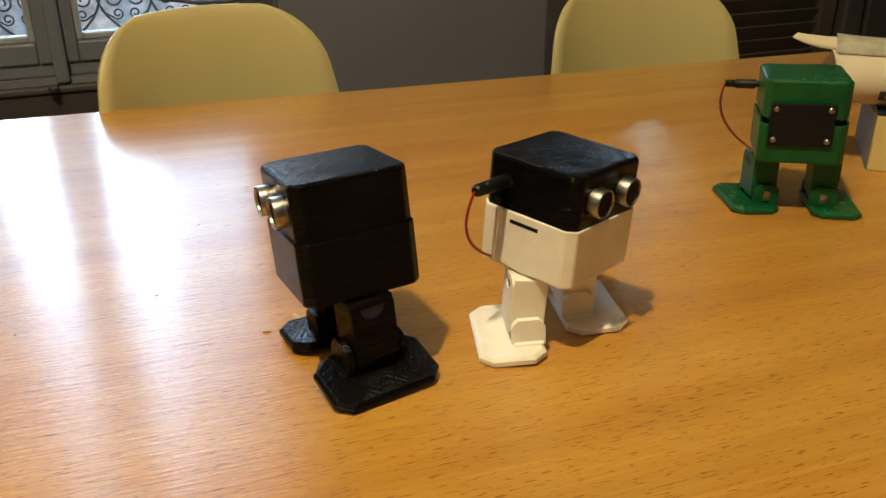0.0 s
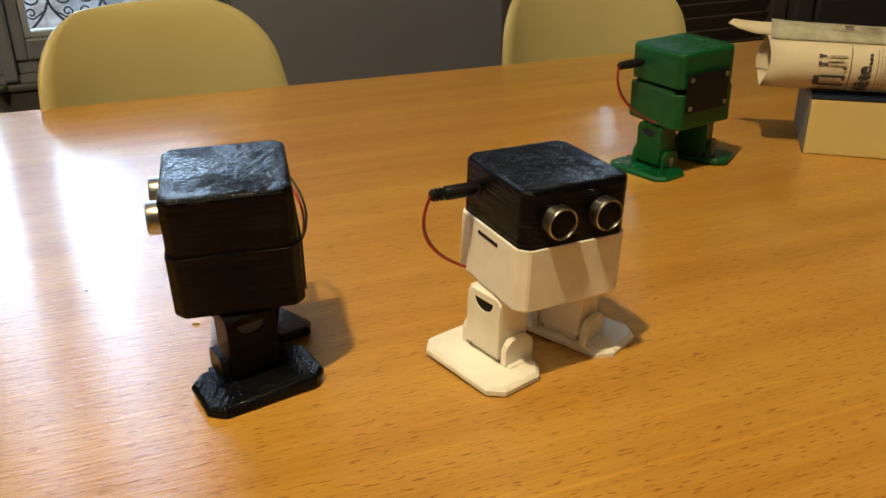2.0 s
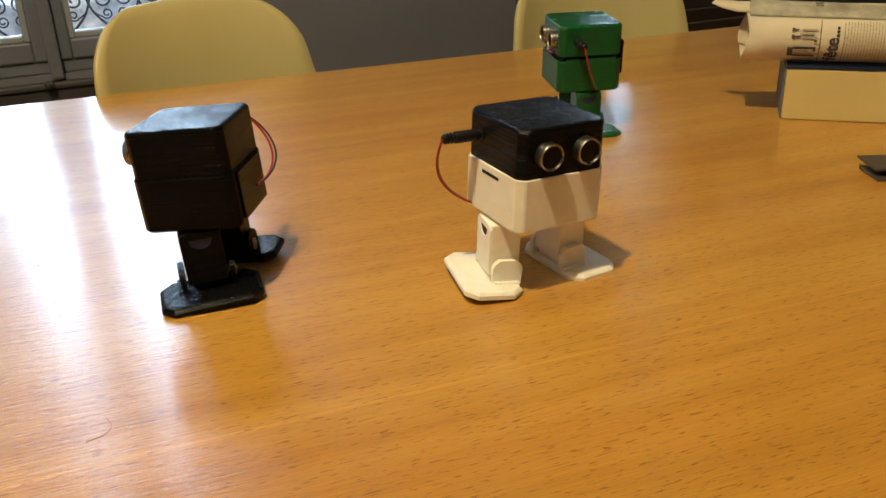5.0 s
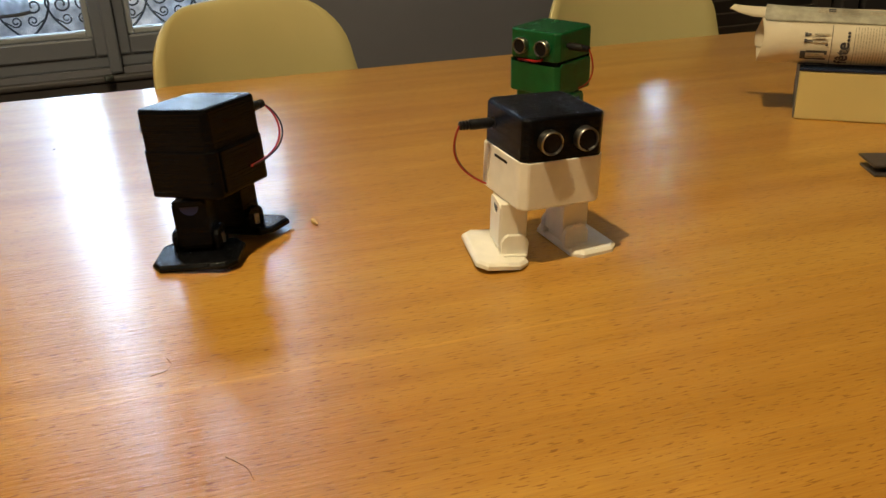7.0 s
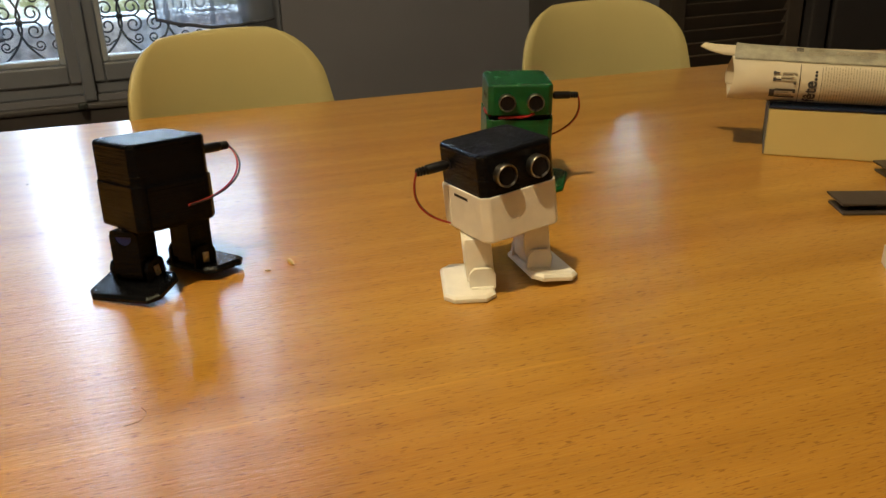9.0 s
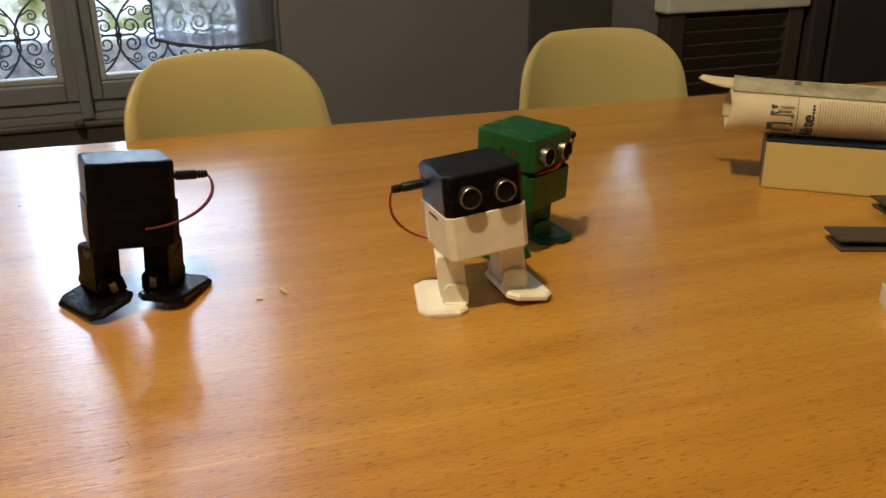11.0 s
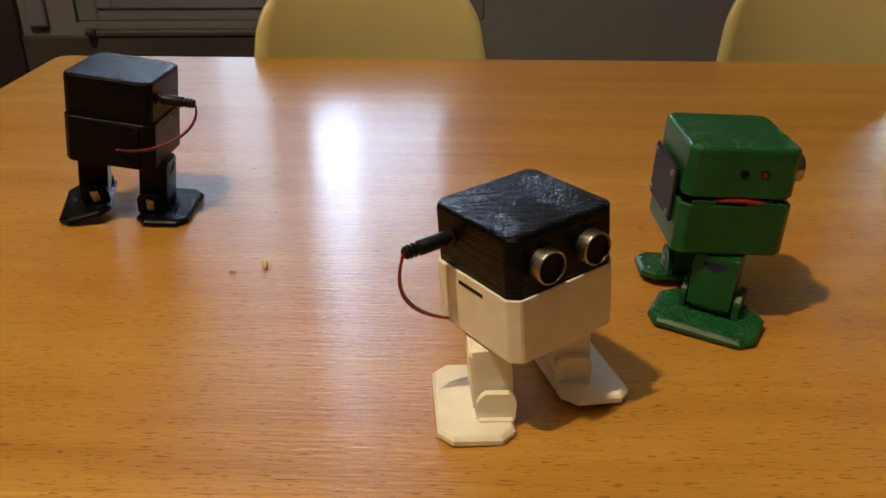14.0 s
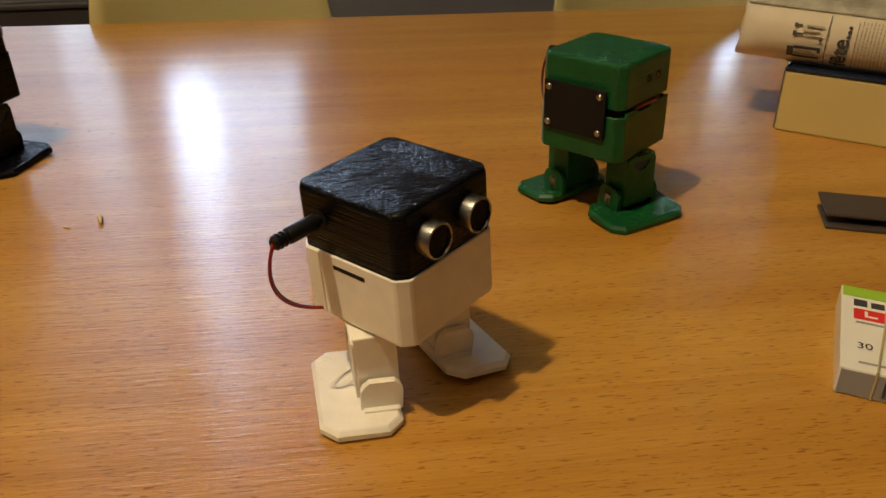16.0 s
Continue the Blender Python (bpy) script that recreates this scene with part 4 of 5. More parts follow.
copy_thing(card_a, pose(0.585, 0.503, TABLE_Z, 0, 0, -22))


def pill_box():
    """A small white pack with a green edge, red panel and a rubber band round it."""
    b = empty("medicine_pack", pose(0.3770, 0.3000, TABLE_Z, 0, 0, -34.8))
    tagged(b, "white medicine pack with green and red print and a rubber band", "pack")
    W, D, Hh = 0.12, 0.080, 0.0148
    bm = bmesh.new()
    slab(bm, (0, 0, 0), (W, D, Hh), 0.0006)
    part("carton", bm, "pillbox", b)
    def stick(name, mat, x0, x1, y0, y1, label=""):
        bb = bmesh.new()
        slab(bb, (x0, y0, Hh - 0.0002), (x1, y1, Hh + 0.0003))
        return part(name, bb, mat, b, label)
    stick("green_band", "packgreen", 0.0008, W - 0.001, D - 0.011, D - 0.0008, "bright green printed band")
    stick("red_panel", "packred", 0.006, 0.08, 0.0465, 0.0565, "red printed panel")
    for k in range(7):
        stick("title_bar", "ink", 0.006 + 0.0082 * k, 0.0124 + 0.0082 * k, 0.0598, 0.0664 - 0.0012 * (k % 2), "black printed title, not legible")
    for k, (xa, xb, y) in enumerate(((0.007, 0.06, 0.0425), (0.008, 0.06, 0.006))):
        stick("text_bar", "packgrey", xa, xb, y, y + 0.0014)
    for k in range(2):
        bb = bmesh.new()
        slab(bb, (0.011 + 0.014 * k, 0.0490, Hh), (0.0125 + 0.014 * k, 0.0545, Hh + 0.0006))
        slab(bb, (0.0126 + 0.014 * k, 0.0490, Hh), (0.017 + 0.014 * k, 0.0503, Hh + 0.0006))
        part("white_mark", bb, "pillbox", b)
    cu = bpy.data.curves.new("count", "FONT")
    cu.body, cu.size = "30", 0.0075
    tmp = new("count_source", cu)
    me = bpy.data.meshes.new_from_object(tmp)
    bpy.data.objects.remove(tmp)
    me.materials.append(M["ink"])
    ob = new("count", me)
    ob.parent, ob.location = b, (0.007, 0.0185, Hh + 0.0005)
    bb = bmesh.new()
    slab(bb, (0.001, -0.0005, 0.001), (W - 0.001, 0.0003, Hh - 0.001))
    part("front_print", bb, "packgrey", b, "grey printed front")
    bb = bmesh.new()
    x = 0.020
    rnd = random.Random(2)
    while x < 0.042:
        w = 0.0005 + 0.001 * rnd.random()
        slab(bb, (x, -0.0009, 0.003), (x + w, -0.0004, 0.0115))
        x += w + 0.0006
    part("bar_code", bb, "ink", b)
    bb = bmesh.new()
    e = 0.0006
    loop = [(0.016, -e, 0.0004), (0.016, -e, Hh + e), (0.020, D / 2, Hh + e), (0.023, D + e, Hh + e), (0.023, D + e, 0.0004)]
    tube(bb, loop, 0.0007, 6)
    part("rubber_band", bb, "band", b, "thin tan rubber band")


pill_box()


def small_bits():
    bm = bmesh.new()
    bmesh.ops.create_icosphere(bm, subdivisions=2, radius=0.0034)
    for v in bm.verts:
        v.co = Vector((v.co.x * 0.52, v.co.y * 1.8, v.co.z * 0.55)) + noise.noise_vector(v.co * 900) * 0.0004
    o = tagged(part("crumb", bm, "crumb", smooth=True), "tan crumb lying on the table", "crumb")
    o.matrix_world = pose(0.014, 0.554, TABLE_Z + 0.0016, 0, 0, 12)
    bit = copy_thing(o, pose(-0.0055, 0.547, TABLE_Z + 0.0007, 0, 0, 70))
    bit.scale = (0.42, 0.42, 0.42)
    tagged(bit, "tiny tan crumb beside the larger one", "crumb")
    rnd = random.Random(11)
    base = None
    for x, y, s in ((-0.19, 0.87, 0.8), (-0.03, 0.93, 0.6), (-0.09, 0.88, 0.5), (0.11, 0.93, 0.5), (-0.06, 0.62, 0.5), (-0.13, 0.79, 0.5), (0.03, 0.80, 0.45), (0.18, 0.83, 0.5), (-0.02, 0.73, 0.5), (-0.14, 0.60, 0.45)):
        if base is None:
            bm = bmesh.new()
            bmesh.ops.create_icosphere(bm, subdivisions=1, radius=0.0014)
            for v in bm.verts:
                v.co.z *= 0.4
            base = tagged(part("speck", bm, "speck", smooth=True), "tiny dark speck of dirt on the table", "speck", "specks on the table")
            base.matrix_world = pose(x, y, TABLE_Z + 0.0004)
        else:
            o = copy_thing(base, pose(x, y, TABLE_Z + 0.0003, 0, 0, rnd.random() * 180))
            o.scale = (s, s * 1.3, s)
    for pts in ([(-0.118, 0.372), (-0.110, 0.374), (-0.106, 0.380), (-0.108, 0.388)], [(-0.078, 0.262), (-0.080, 0.272), (-0.088, 0.284)]):
        bm = bmesh.new()
        tube(bm, spline([(x, y, TABLE_Z + 0.0003) for x, y in pts], 6), 0.00016, 5)
        tagged(part("loose_fibre", bm, "fibre"), "thin brown loose fibre on the table", "fibre", "fibres on the table")


small_bits()


# ---- pendant lamp over the table ----
def pendant():
    p = empty("pendant_lamp", pose(*LAMP_AT))
    tagged(p, "bare-bulb pendant socket hanging on a cord over the table", "lamp")
    bm = bmesh.new()
    lathe(bm, [(0.004, 0.13), (0.016, 0.125), (0.020, 0.11), (0.020, 0.065), (0.016, 0.055)], 20)
    part("socket", bm, "lampshade", p, smooth=True)
    bm = bmesh.new()
    tube(bm, [(0, 0, 0.12), (0, 0, TOP - LAMP_AT[2])], 0.004, 8)
    part("cord", bm, "rubber", p)


pendant()


# ---- steps of the robots: seconds, place of the body, turn, pitch, roll, then both legs' turn and both feet's tilt ----
WHITE_ROWS = [
    (0.0, 0.1486, 0.4908, 0.7937, 24.4, 3.4, 1.6, -41.8, -37.7, -6.1, -5.7),
    (0.2, 0.1434, 0.4878, 0.795, 27.1, -0.5, -7.3, -30.5, -24.7, 6.5, 7.3),
    (0.5, 0.1499, 0.4756, 0.7948, 5.9, 5.1, -5.7, 11.7, 20.0, 6.6, 14.2),
    (0.7, 0.1503, 0.4712, 0.7944, 3.2, 3.6, -0.5, 1.3, 9.9, 0.5, 1.7),
    (1.0, 0.15, 0.4575, 0.7942, 24.1, 4.1, 1.6, -39.1, -30.0, -6.9, -6.6),
    (1.2, 0.1474, 0.4586, 0.795, 28.4, 0.2, -6.4, -29.7, -21.0, 4.6, 5.4),
    (1.5, 0.1539, 0.4462, 0.7932, 7.5, 3.7, -3.4, 11.7, 19.9, 4.1, 3.6),
    (1.7, 0.1545, 0.4428, 0.7937, 3.7, 2.7, 0.0, 13.7, 23.4, 0.9, 0.9),
    (2.0, 0.1552, 0.4397, 0.7932, 2.5, 2.3, 1.3, 12.2, 24.3, -0.5, -0.2),
    (2.2, 0.1554, 0.4394, 0.794, 3.5, 3.4, 0.6, 10.5, 23.8, -0.1, 0.9),
    (2.5, 0.1549, 0.4395, 0.793, 2.4, 1.9, 1.8, 10.4, 25.6, -2.3, -0.9),
    (2.7, 0.1542, 0.4421, 0.7937, 3.8, 2.1, 0.4, 9.4, 24.7, -0.4, 0.9),
    (3.0, 0.1541, 0.439, 0.7937, 2.5, 1.9, 2.4, 11.3, 26.8, -4.3, -1.3),
    (3.2, 0.1533, 0.4386, 0.7938, 3.5, 2.6, -0.1, 10.3, 25.8, 0.3, 1.1),
    (3.5, 0.1538, 0.4388, 0.7938, 1.6, 2.1, 2.4, 12.3, 27.7, -4.4, -1.2),
    (3.7, 0.1546, 0.4359, 0.7944, 8.3, 2.9, 1.2, -3.1, 13.0, -0.5, -0.1),
    (4.0, 0.153, 0.4337, 0.7932, 5.7, 2.3, 2.1, -13.4, 3.7, 6.0, -1.9),
    (4.2, 0.1487, 0.4329, 0.794, 6.8, 2.9, 1.0, -14.8, 1.8, 0.4, -1.0),
    (4.5, 0.1545, 0.4349, 0.7939, 5.2, 2.6, 2.5, -13.6, 2.4, 6.8, -2.4),
    (5.0, 0.1524, 0.4353, 0.7932, 4.6, 2.2, 2.1, -12.9, 2.8, 5.1, -2.0),
    (5.5, 0.1535, 0.4357, 0.7938, 4.2, 2.4, 2.5, -12.5, 2.1, 5.7, -2.4),
    (6.0, 0.1519, 0.4368, 0.7933, 3.4, 2.0, 2.0, -12.4, 1.9, 4.1, -2.0),
    (6.5, 0.1524, 0.4365, 0.7936, 3.1, 2.1, 2.5, -11.5, 1.9, 4.6, -2.4),
    (7.0, 0.1513, 0.4384, 0.7933, 2.3, 1.8, 2.0, -12.0, 1.0, 3.2, -2.0),
    (7.2, 0.1512, 0.4381, 0.7937, 4.7, 2.0, 0.7, -13.9, -1.3, 0.4, -0.9),
    (7.5, 0.1514, 0.4373, 0.7935, 2.0, 1.9, 2.5, -10.4, 1.6, 3.5, -2.4),
    (7.7, 0.1507, 0.4371, 0.7937, 4.6, 1.8, 0.0, -17.5, -4.8, 0.1, 0.8),
    (8.0, 0.1528, 0.444, 0.7946, 11.2, -3.0, -4.5, -30.7, -17.0, 4.3, 12.1),
    (8.2, 0.1557, 0.4414, 0.7944, 18.1, -1.1, -3.3, -34.1, -19.0, 2.5, 4.2),
    (8.5, 0.1555, 0.4443, 0.7941, 7.2, 1.7, 3.5, -18.0, -0.7, -8.9, -3.5),
    (9.0, 0.1516, 0.4598, 0.7944, 6.6, -2.6, -4.9, -24.9, -11.9, 5.0, 12.3),
    (9.5, 0.1548, 0.4544, 0.794, 4.6, 1.7, 3.0, -12.8, -0.2, -7.6, -3.2),
    (10.0, 0.1505, 0.4755, 0.7943, 2.0, -2.1, -5.4, -19.1, -6.8, 5.8, 12.6),
    (10.5, 0.1541, 0.4645, 0.7939, 2.1, 1.7, 2.6, -7.6, 0.3, -6.4, -3.0),
    (11.0, 0.1494, 0.4912, 0.7941, -2.5, -1.6, -5.8, -13.4, -1.8, 6.5, 12.8),
    (11.2, 0.1498, 0.4768, 0.7947, -4.8, 0.7, -4.7, -5.9, 2.3, 4.7, 5.9),
    (11.5, 0.1534, 0.4747, 0.7939, -0.5, 1.6, 2.1, -2.4, 0.7, -5.1, -2.7),
    (11.7, 0.1521, 0.4681, 0.7944, 12.3, 2.0, 1.9, -15.7, -7.0, -2.2, -1.2),
    (12.0, 0.1488, 0.4703, 0.7943, 11.6, -1.7, -8.0, -15.6, 1.4, 10.2, 16.3),
    (12.2, 0.1547, 0.4595, 0.7951, 2.9, 2.3, -6.4, 1.3, 11.0, 6.1, 8.3),
    (12.5, 0.1565, 0.4567, 0.7947, 9.0, 1.7, 1.3, 7.7, 6.3, -4.7, 0.5),
    (12.7, 0.1561, 0.4496, 0.7949, 24.7, 3.3, -0.2, -13.7, -10.3, -1.3, 1.1),
    (13.0, 0.1556, 0.445, 0.795, 28.7, -0.5, -5.0, -26.3, -15.8, 4.2, 12.8),
    (13.2, 0.1595, 0.4345, 0.7957, 17.1, 2.4, -5.5, -8.4, 3.8, 4.7, 7.3),
    (13.5, 0.1629, 0.4278, 0.7944, 5.6, 2.1, 1.5, 12.5, 27.1, -4.4, 0.6),
    (13.7, 0.1626, 0.4199, 0.7944, 24.2, 2.9, 0.8, -12.8, 0.5, -1.2, -0.0),
    (14.0, 0.1633, 0.4121, 0.794, 31.2, -2.1, -4.1, -29.9, -18.6, 6.1, 10.2),
    (14.2, 0.1676, 0.4056, 0.7948, 20.0, 1.1, -7.3, -10.2, 3.3, 7.2, 8.1),
    (14.5, 0.1709, 0.3971, 0.7938, 7.3, 2.2, 1.2, 15.4, 32.0, -2.8, 0.2),
    (14.7, 0.1691, 0.3944, 0.7939, 22.1, 2.9, 0.0, -7.8, 6.7, -0.2, 0.5),
    (15.0, 0.1712, 0.384, 0.7929, 35.5, -1.3, -4.4, -33.8, -22.3, 5.2, 7.6),
    (15.2, 0.1733, 0.3806, 0.794, 26.3, 1.1, -8.2, -13.9, -1.2, 8.1, 8.8),
    (15.5, 0.1797, 0.3689, 0.7934, 10.7, 2.5, -0.1, 17.7, 32.2, -0.6, 2.4),
    (15.7, 0.1796, 0.3632, 0.7938, 25.5, 1.9, 0.1, -8.1, 7.6, 0.0, 1.1),
    (16.0, 0.1826, 0.352, 0.7949, 38.5, -1.1, -3.8, -37.6, -20.0, 5.2, 11.3),
]
BLACK_ROWS = [
    (0.0, 0.0316, 0.5016, 0.7981, -86.6, 2.8, -5.7, 2.8, 8.2, 2.6, 21.8),
    (0.2, 0.031, 0.4943, 0.7971, -79.4, 4.6, 8.7, -8.5, -5.9, -9.6, -5.0),
    (0.5, 0.037, 0.5022, 0.7982, -83.5, -4.7, -6.8, -10.7, -12.2, 5.1, 21.8),
    (0.7, 0.0354, 0.5054, 0.7979, -94.8, -1.2, -6.0, -20.3, 5.8, 4.9, 8.6),
    (1.0, 0.0248, 0.4952, 0.797, -96.1, 1.1, 6.4, -50.5, 17.2, -14.8, -2.4),
    (1.2, 0.0224, 0.493, 0.7981, -88.0, 5.5, 8.1, -39.6, -0.2, -10.0, -5.9),
    (1.5, 0.0293, 0.501, 0.798, -88.2, -4.4, -6.2, -10.9, -13.8, 13.6, 21.6),
    (1.7, 0.0264, 0.505, 0.7989, -101.0, -2.3, -8.6, -19.3, 7.1, 9.1, 10.9),
    (2.0, 0.0139, 0.4952, 0.7977, -100.9, 0.7, 6.3, -51.3, 19.2, -15.2, -1.6),
    (2.2, 0.0145, 0.4945, 0.7988, -95.7, 6.1, 10.2, -52.9, 4.8, -12.9, -7.9),
    (2.5, 0.0082, 0.4963, 0.799, -83.3, 1.1, -5.2, -60.1, -21.5, -2.4, 19.6),
    (2.7, 0.005, 0.5071, 0.7984, -93.4, 4.4, -6.7, -25.0, -3.2, 4.0, 9.4),
    (3.0, -0.0006, 0.508, 0.7946, -105.7, 1.6, 2.1, 24.7, 21.3, 2.4, 1.3),
    (3.2, -0.0049, 0.5039, 0.7966, -92.1, 6.1, 11.2, -8.4, 2.7, -11.0, -9.8),
    (3.5, -0.0114, 0.5065, 0.7972, -75.9, 3.8, -2.8, -53.9, -20.9, 3.7, 10.6),
    (3.7, -0.0103, 0.5182, 0.7979, -93.6, 4.7, -6.0, -28.1, 1.3, 4.1, 7.6),
    (4.0, -0.0155, 0.5129, 0.7948, -110.4, 3.2, 0.2, 0.8, 24.8, 1.9, 4.4),
    (4.2, -0.0201, 0.5168, 0.7969, -95.6, 4.2, 11.3, -22.8, 4.0, -12.3, -9.7),
    (4.5, -0.0238, 0.5111, 0.7967, -80.8, 2.9, -0.9, -50.8, -19.6, -6.8, 7.3),
    (5.0, -0.0302, 0.5225, 0.7954, -118.2, 3.6, -0.4, 1.2, 23.5, 0.8, 6.5),
    (5.5, -0.0379, 0.5209, 0.7967, -89.3, 2.6, 1.0, -25.3, -20.7, -8.3, 5.2),
    (6.0, -0.0449, 0.5321, 0.796, -126.0, 3.9, -1.0, 1.5, 22.1, -0.4, 8.5),
    (6.5, -0.052, 0.5307, 0.7967, -97.7, 2.3, 2.8, 0.3, -21.8, -9.8, 3.2),
    (7.0, -0.0595, 0.5416, 0.7966, -133.8, 4.3, -1.6, 1.9, 20.8, -1.5, 10.6),
    (7.2, -0.0593, 0.5358, 0.7964, -130.2, 0.9, 5.7, 18.9, 10.7, -6.3, -3.2),
    (7.5, -0.0661, 0.5405, 0.7966, -106.2, 2.1, 4.7, 25.8, -22.9, -11.4, 1.1),
    (7.7, -0.0641, 0.5488, 0.7972, -110.9, -1.6, -7.2, 15.5, -14.3, 5.1, 9.0),
    (8.0, -0.0703, 0.5552, 0.7968, -145.4, 5.5, -2.8, 27.6, 26.1, 1.3, 13.9),
    (8.2, -0.0719, 0.5514, 0.7963, -140.3, 0.8, 5.4, 31.5, 11.5, -5.2, -2.9),
    (8.5, -0.0795, 0.5521, 0.7965, -114.6, 2.8, 4.0, 19.2, -28.5, -10.2, 1.3),
    (9.0, -0.0769, 0.5662, 0.7972, -155.1, 5.3, -3.4, 5.9, 24.7, 0.4, 16.0),
    (9.5, -0.085, 0.5751, 0.7955, -134.4, 2.3, 3.9, 11.3, -23.3, -9.7, -0.5),
    (10.0, -0.0834, 0.5773, 0.7977, -164.7, 5.0, -4.1, -15.8, 23.2, -0.5, 18.1),
    (10.5, -0.0904, 0.598, 0.7946, -154.2, 1.8, 3.9, 3.4, -18.0, -9.1, -2.2),
    (11.0, -0.09, 0.5883, 0.7981, -174.4, 4.8, -4.7, -37.4, 21.7, -1.4, 20.2),
    (11.2, -0.0903, 0.5887, 0.7949, -177.9, -0.5, 1.2, -20.6, 11.5, -2.5, 1.2),
    (11.5, -0.0959, 0.6209, 0.7936, -174.1, 1.3, 3.8, -4.4, -12.8, -8.6, -4.0),
    (11.7, -0.0889, 0.6178, 0.7936, -166.4, 0.6, 0.5, -6.4, 8.0, -1.6, 0.7),
    (12.0, -0.0913, 0.6169, 0.7955, -170.9, 3.4, -5.9, 6.8, 55.3, 5.9, 14.1),
    (12.5, -0.1001, 0.6167, 0.7959, -161.3, 4.0, 8.3, -11.9, -6.3, -17.9, -8.6),
    (12.7, -0.0927, 0.6144, 0.7967, -163.7, 2.6, 0.6, -9.5, -2.2, -2.6, 0.3),
    (13.0, -0.0945, 0.6322, 0.7967, -180.5, 0.2, -7.1, 7.3, 17.1, 4.3, 19.2),
    (13.2, -0.0987, 0.6344, 0.7959, -189.4, -2.1, -2.2, 12.0, 22.2, 0.7, 3.2),
    (13.5, -0.1014, 0.6392, 0.7961, -173.0, -1.6, 7.4, -10.7, 0.0, -16.4, -6.2),
    (13.7, -0.0959, 0.6394, 0.7962, -167.7, -1.7, -0.1, -15.4, -3.6, -0.9, 1.3),
    (14.0, -0.0951, 0.6487, 0.7965, -186.1, 0.0, -7.5, 3.9, 17.4, 4.6, 18.8),
    (14.2, -0.0955, 0.649, 0.7957, -200.0, -0.8, -4.5, 14.0, 32.9, 2.7, 4.9),
    (14.5, -0.1013, 0.6556, 0.7954, -191.1, -5.3, 10.0, -0.5, 26.4, -20.2, -11.3),
    (15.0, -0.0966, 0.664, 0.7934, -200.3, 0.6, -3.9, 7.7, 21.1, 4.0, 8.0),
    (15.5, -0.0969, 0.6692, 0.7948, -194.6, -2.2, 5.5, -2.5, 10.1, -13.4, -5.8),
    (16.0, -0.0945, 0.6844, 0.7935, -210.0, -1.2, 1.6, 8.0, 2.4, -4.8, -1.5),
]
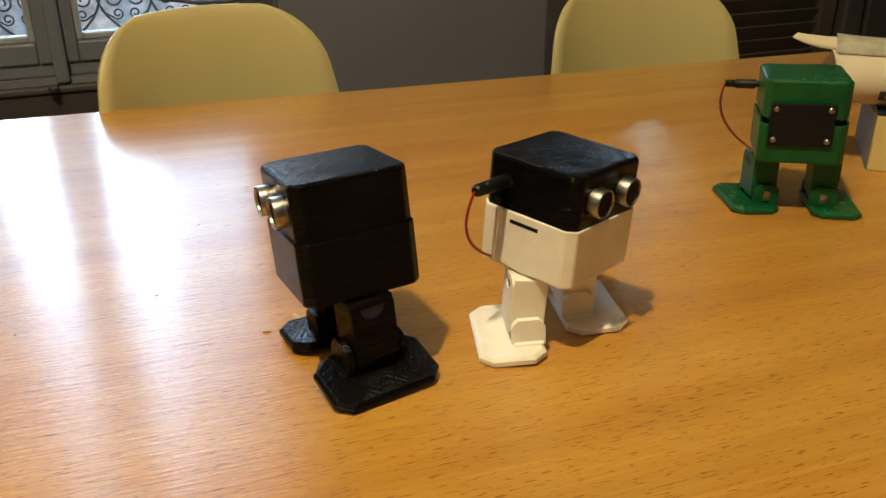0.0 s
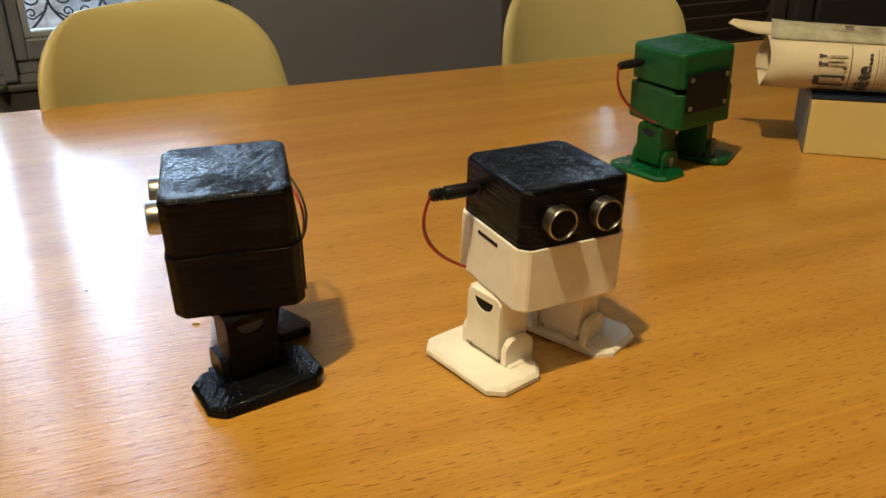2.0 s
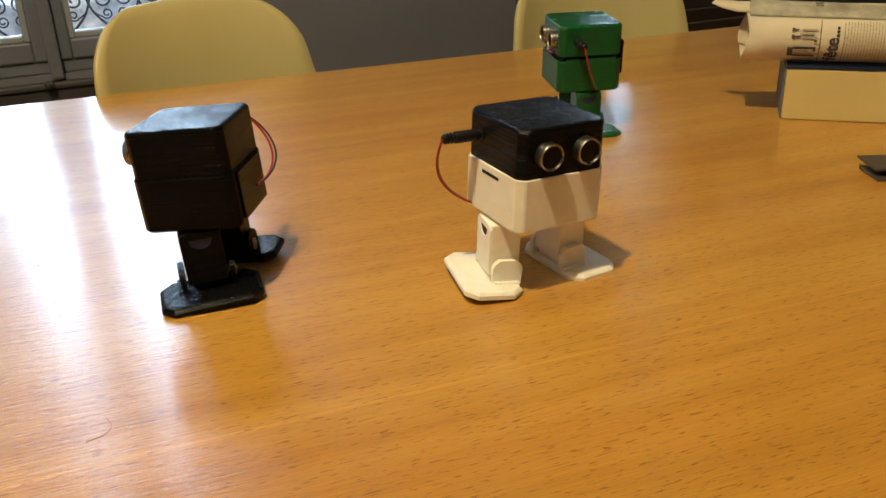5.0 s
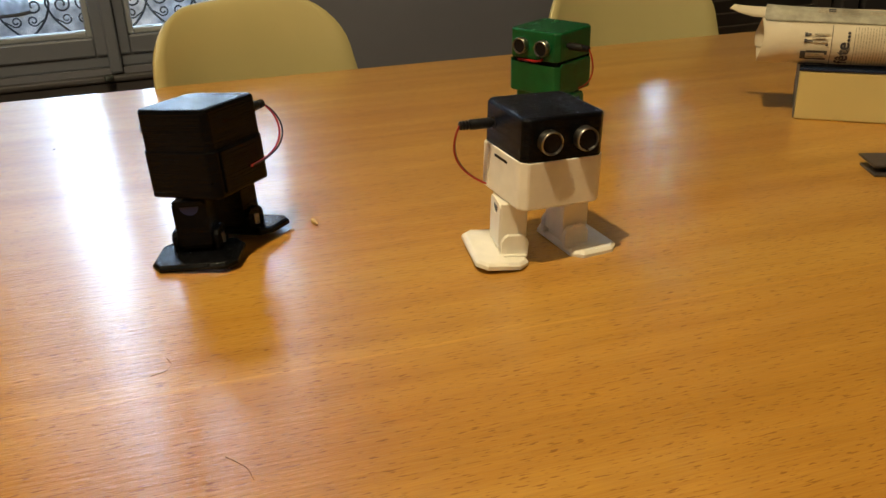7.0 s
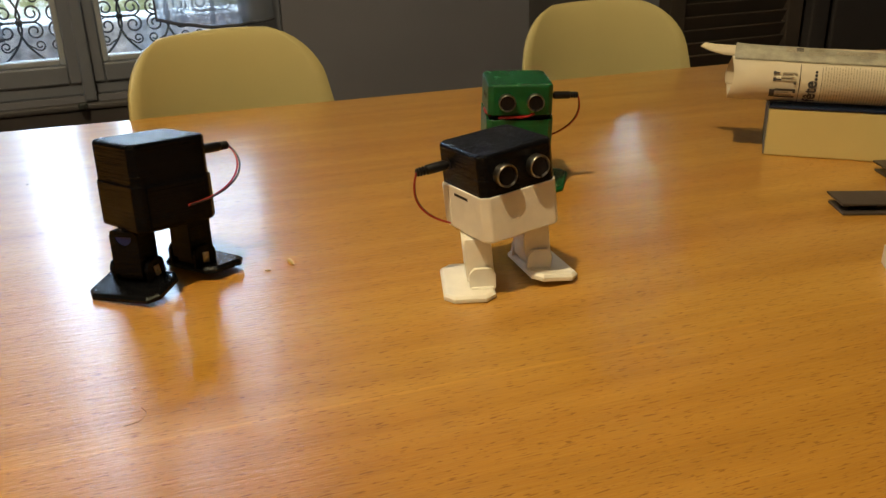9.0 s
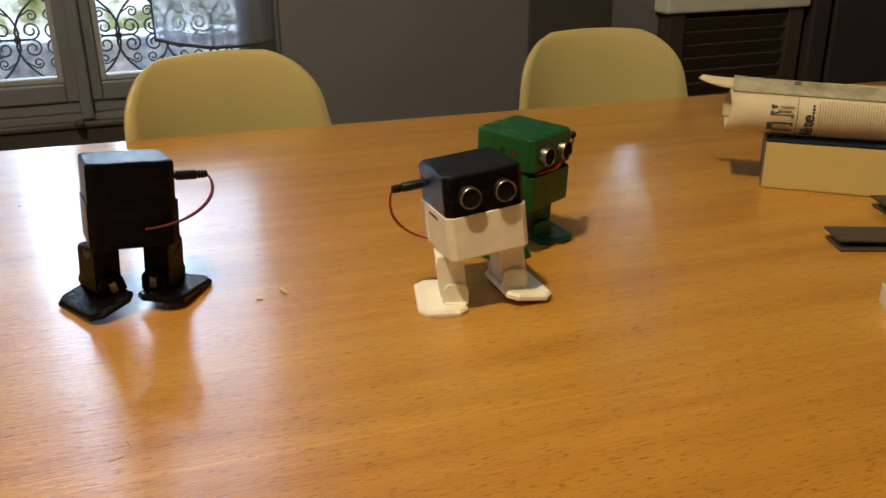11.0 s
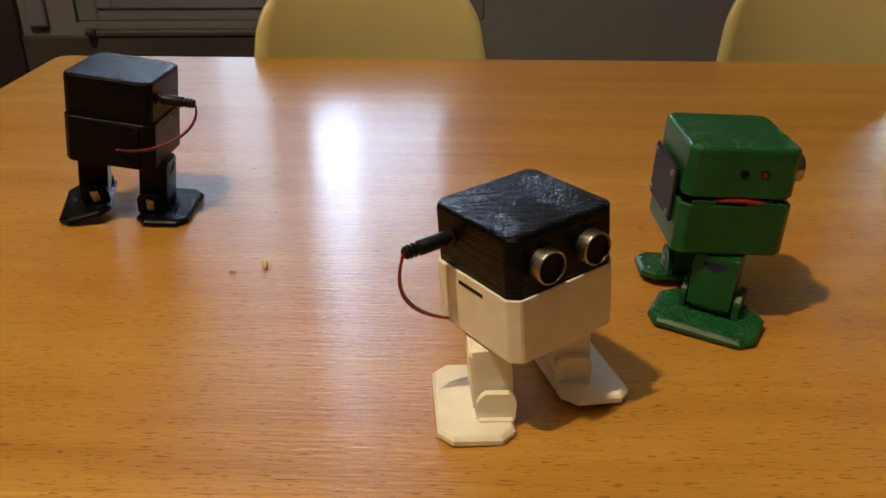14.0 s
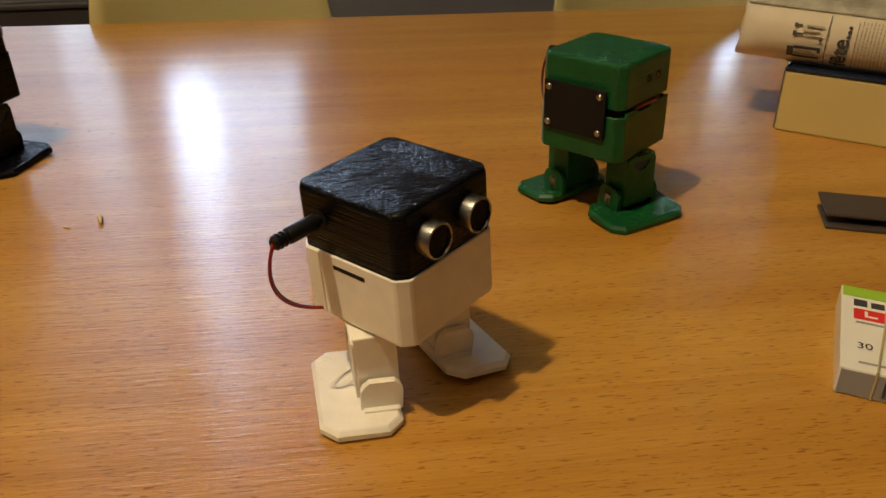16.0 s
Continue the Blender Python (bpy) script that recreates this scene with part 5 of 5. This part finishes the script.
GREEN_ROWS = [
    (0.0, 0.4174, 0.5919, 0.7926, 143.5, -0.4, 1.3, 3.4, 15.5, -2.6, -3.7),
    (0.2, 0.4182, 0.5988, 0.7931, 142.4, -1.2, 0.6, 8.6, 18.1, -1.2, -1.3),
    (0.5, 0.4229, 0.6139, 0.7921, 185.7, 0.7, 1.7, -28.5, -23.0, -3.0, -1.9),
    (0.7, 0.429, 0.6159, 0.7933, 188.0, -0.7, 1.4, -26.5, -20.6, -1.1, -1.2),
    (1.0, 0.4224, 0.6212, 0.7923, 164.9, -1.1, 0.9, 3.0, 9.6, 0.8, -1.1),
    (1.2, 0.427, 0.6272, 0.7933, 159.5, -1.2, -0.5, 20.4, 18.3, -0.1, 0.1),
    (1.5, 0.4211, 0.6419, 0.7929, 201.1, 0.5, 3.7, -3.2, -18.4, -8.1, -3.6),
    (1.7, 0.4308, 0.6523, 0.7939, 207.6, 0.4, 2.9, -3.8, -20.8, -3.9, -3.0),
    (2.0, 0.4192, 0.655, 0.7924, 185.0, -1.3, 2.3, 27.7, 7.9, -4.9, -2.5),
    (2.2, 0.4222, 0.6575, 0.7939, 181.0, -2.4, 1.7, 29.9, 16.6, -3.5, -1.9),
    (2.5, 0.4081, 0.6706, 0.7938, 223.6, -0.6, 3.6, -15.5, -18.9, -7.4, -3.2),
    (2.7, 0.409, 0.6773, 0.7951, 234.2, -0.6, 7.1, -39.0, -27.6, -5.7, -6.2),
    (3.0, 0.4062, 0.6841, 0.7936, 211.7, -1.5, 5.2, -35.9, -2.3, -0.8, -5.2),
    (3.2, 0.4083, 0.6919, 0.7939, 200.7, -1.2, 3.2, -19.1, 17.0, -1.9, -3.1),
    (3.5, 0.3946, 0.6966, 0.7935, 232.1, -0.8, 7.1, -42.0, -2.1, -1.9, -7.1),
    (3.7, 0.3964, 0.7021, 0.7945, 241.0, -0.2, 8.4, -44.1, -8.4, -5.5, -8.1),
    (4.0, 0.3861, 0.7072, 0.7931, 235.2, -1.3, 5.0, -28.0, 1.2, -1.6, -5.1),
    (4.2, 0.3812, 0.7209, 0.7941, 232.4, -0.4, 14.4, -27.5, 8.8, -12.3, -14.1),
    (4.5, 0.3735, 0.7129, 0.793, 242.8, -0.9, 9.5, -41.5, 5.6, -4.0, -9.9),
    (5.0, 0.3569, 0.7087, 0.7932, 255.9, -0.5, 3.9, -18.0, -0.8, -2.3, -4.0),
    (5.5, 0.3457, 0.708, 0.7932, 260.4, -0.0, 8.0, -24.2, -3.0, -5.4, -8.4),
    (6.0, 0.3277, 0.7102, 0.7932, 276.6, 0.4, 2.8, -7.9, -2.8, -2.9, -2.9),
    (6.5, 0.318, 0.7032, 0.7933, 278.0, 0.9, 6.5, -7.0, -11.6, -6.9, -6.9),
    (7.0, 0.2984, 0.7117, 0.7933, 297.3, 1.2, 1.7, 2.1, -4.8, -3.6, -1.8),
    (7.2, 0.2907, 0.7016, 0.7936, 283.4, 3.7, 3.4, 18.6, 2.3, -3.0, -3.1),
    (7.5, 0.2902, 0.6984, 0.7935, 295.6, 1.8, 5.0, 10.2, -20.2, -8.3, -5.3),
    (7.7, 0.2792, 0.6838, 0.7935, 322.7, 4.3, 1.7, -10.8, -36.2, -2.3, -3.5),
    (8.0, 0.2738, 0.6935, 0.7927, 318.1, 1.5, 1.8, 2.9, -15.1, -1.0, -2.1),
    (8.2, 0.2639, 0.6782, 0.7929, 303.5, 3.9, 4.1, 19.9, -6.2, -2.8, -4.1),
    (8.5, 0.268, 0.673, 0.7927, 298.5, 1.0, 5.7, 28.4, -9.9, -2.6, -5.7),
    (9.0, 0.2591, 0.6556, 0.7928, 341.3, 2.1, 1.2, 1.2, -16.2, -0.7, -2.2),
    (9.5, 0.2564, 0.6377, 0.7931, 318.5, 2.0, 4.3, 18.7, -0.3, -2.0, -3.9),
    (10.0, 0.2445, 0.6177, 0.793, 364.5, 2.6, 0.6, -0.4, -17.3, -0.4, -2.4),
    (10.5, 0.2449, 0.6024, 0.7935, 338.4, 3.0, 3.0, 8.9, 9.4, -1.4, -2.0),
    (11.0, 0.2299, 0.5798, 0.7931, 387.7, 3.2, -0.0, -2.0, -18.5, -0.1, -2.5),
    (11.2, 0.2321, 0.5708, 0.7939, 366.3, 3.8, 1.5, 8.2, 6.2, -1.1, -1.4),
    (11.5, 0.2333, 0.5671, 0.7939, 358.4, 4.0, 1.6, -0.8, 19.0, -0.8, -0.2),
    (11.7, 0.2408, 0.5627, 0.7949, 374.7, 3.2, 7.0, -6.0, 12.2, -7.2, -6.0),
    (12.0, 0.2403, 0.5472, 0.7937, 401.4, 1.8, 0.0, -16.1, -0.1, -2.7, 1.0),
    (12.2, 0.2384, 0.5451, 0.7936, 397.5, 4.0, 1.7, -2.5, -5.7, -2.2, -1.8),
    (12.5, 0.2493, 0.5374, 0.7945, 376.6, 4.6, -0.3, 32.9, 1.1, 1.7, -0.2),
    (12.7, 0.2568, 0.5391, 0.7956, 384.7, 1.1, 5.3, 22.5, 17.8, -5.5, -5.4),
    (13.0, 0.2611, 0.5197, 0.7951, 424.5, 1.4, 1.4, -20.7, 15.3, -7.7, -3.7),
    (13.2, 0.2577, 0.5117, 0.7956, 425.3, -2.2, 2.0, -6.5, -7.0, -3.3, -1.9),
    (13.5, 0.2711, 0.5124, 0.795, 393.3, 2.4, -2.5, 48.0, -7.4, -0.6, 6.6),
    (13.7, 0.2719, 0.5244, 0.7961, 405.6, 2.7, 8.8, 26.2, 4.1, -8.5, -7.8),
    (14.0, 0.2843, 0.5015, 0.7959, 447.9, 2.2, -0.6, -30.4, -2.7, -5.7, 5.5),
    (14.2, 0.2796, 0.4919, 0.7962, 440.4, -2.5, -0.6, -9.8, -5.7, -0.3, 2.0),
    (14.5, 0.2921, 0.4981, 0.7964, 419.7, 4.3, -0.2, 30.5, -0.7, -2.7, 4.2),
    (14.7, 0.2877, 0.5104, 0.7959, 427.2, 1.9, 3.7, 19.5, 10.7, -4.2, -2.1),
    (15.0, 0.312, 0.5006, 0.795, 469.2, -0.2, 0.5, -27.7, -3.0, -6.4, 4.0),
    (15.2, 0.3116, 0.4972, 0.7949, 464.7, -3.6, 1.1, -11.6, -9.3, -1.4, -0.0),
    (15.5, 0.3248, 0.5092, 0.7944, 444.4, 1.2, -1.4, 26.1, -5.0, -1.3, 4.9),
    (15.7, 0.323, 0.5104, 0.795, 436.0, -2.3, 5.4, 34.0, 16.6, -6.8, -5.0),
    (16.0, 0.3423, 0.5193, 0.7949, 486.9, -1.1, 0.8, -17.6, -14.3, -6.0, 2.1),
]


def motions():
    for (root, legs), rows in ((white_bot, WHITE_ROWS), (black_bot, BLACK_ROWS), (green_bot, GREEN_ROWS)):
        def turned(r):
            return Matrix.Translation(r[1:4]) @ Matrix.Rotation(radians(r[4]), 4, "Z") @ Matrix.Rotation(radians(r[5]), 4, "X") @ Matrix.Rotation(radians(r[6]), 4, "Y")
        walk(root, [(r[0], turned(r)) for r in rows])
        for k, (leg, foot) in enumerate(legs):
            side = -1 if k == 0 else 1
            walk(leg, [(r[0], pose(side * 22.2 * MM, 0, 0, 0, 0, r[7 + k])) for r in rows])
            walk(foot, [(r[0], pose(0, 0, -31 * MM, 0, r[9 + k], 0)) for r in rows])


motions()
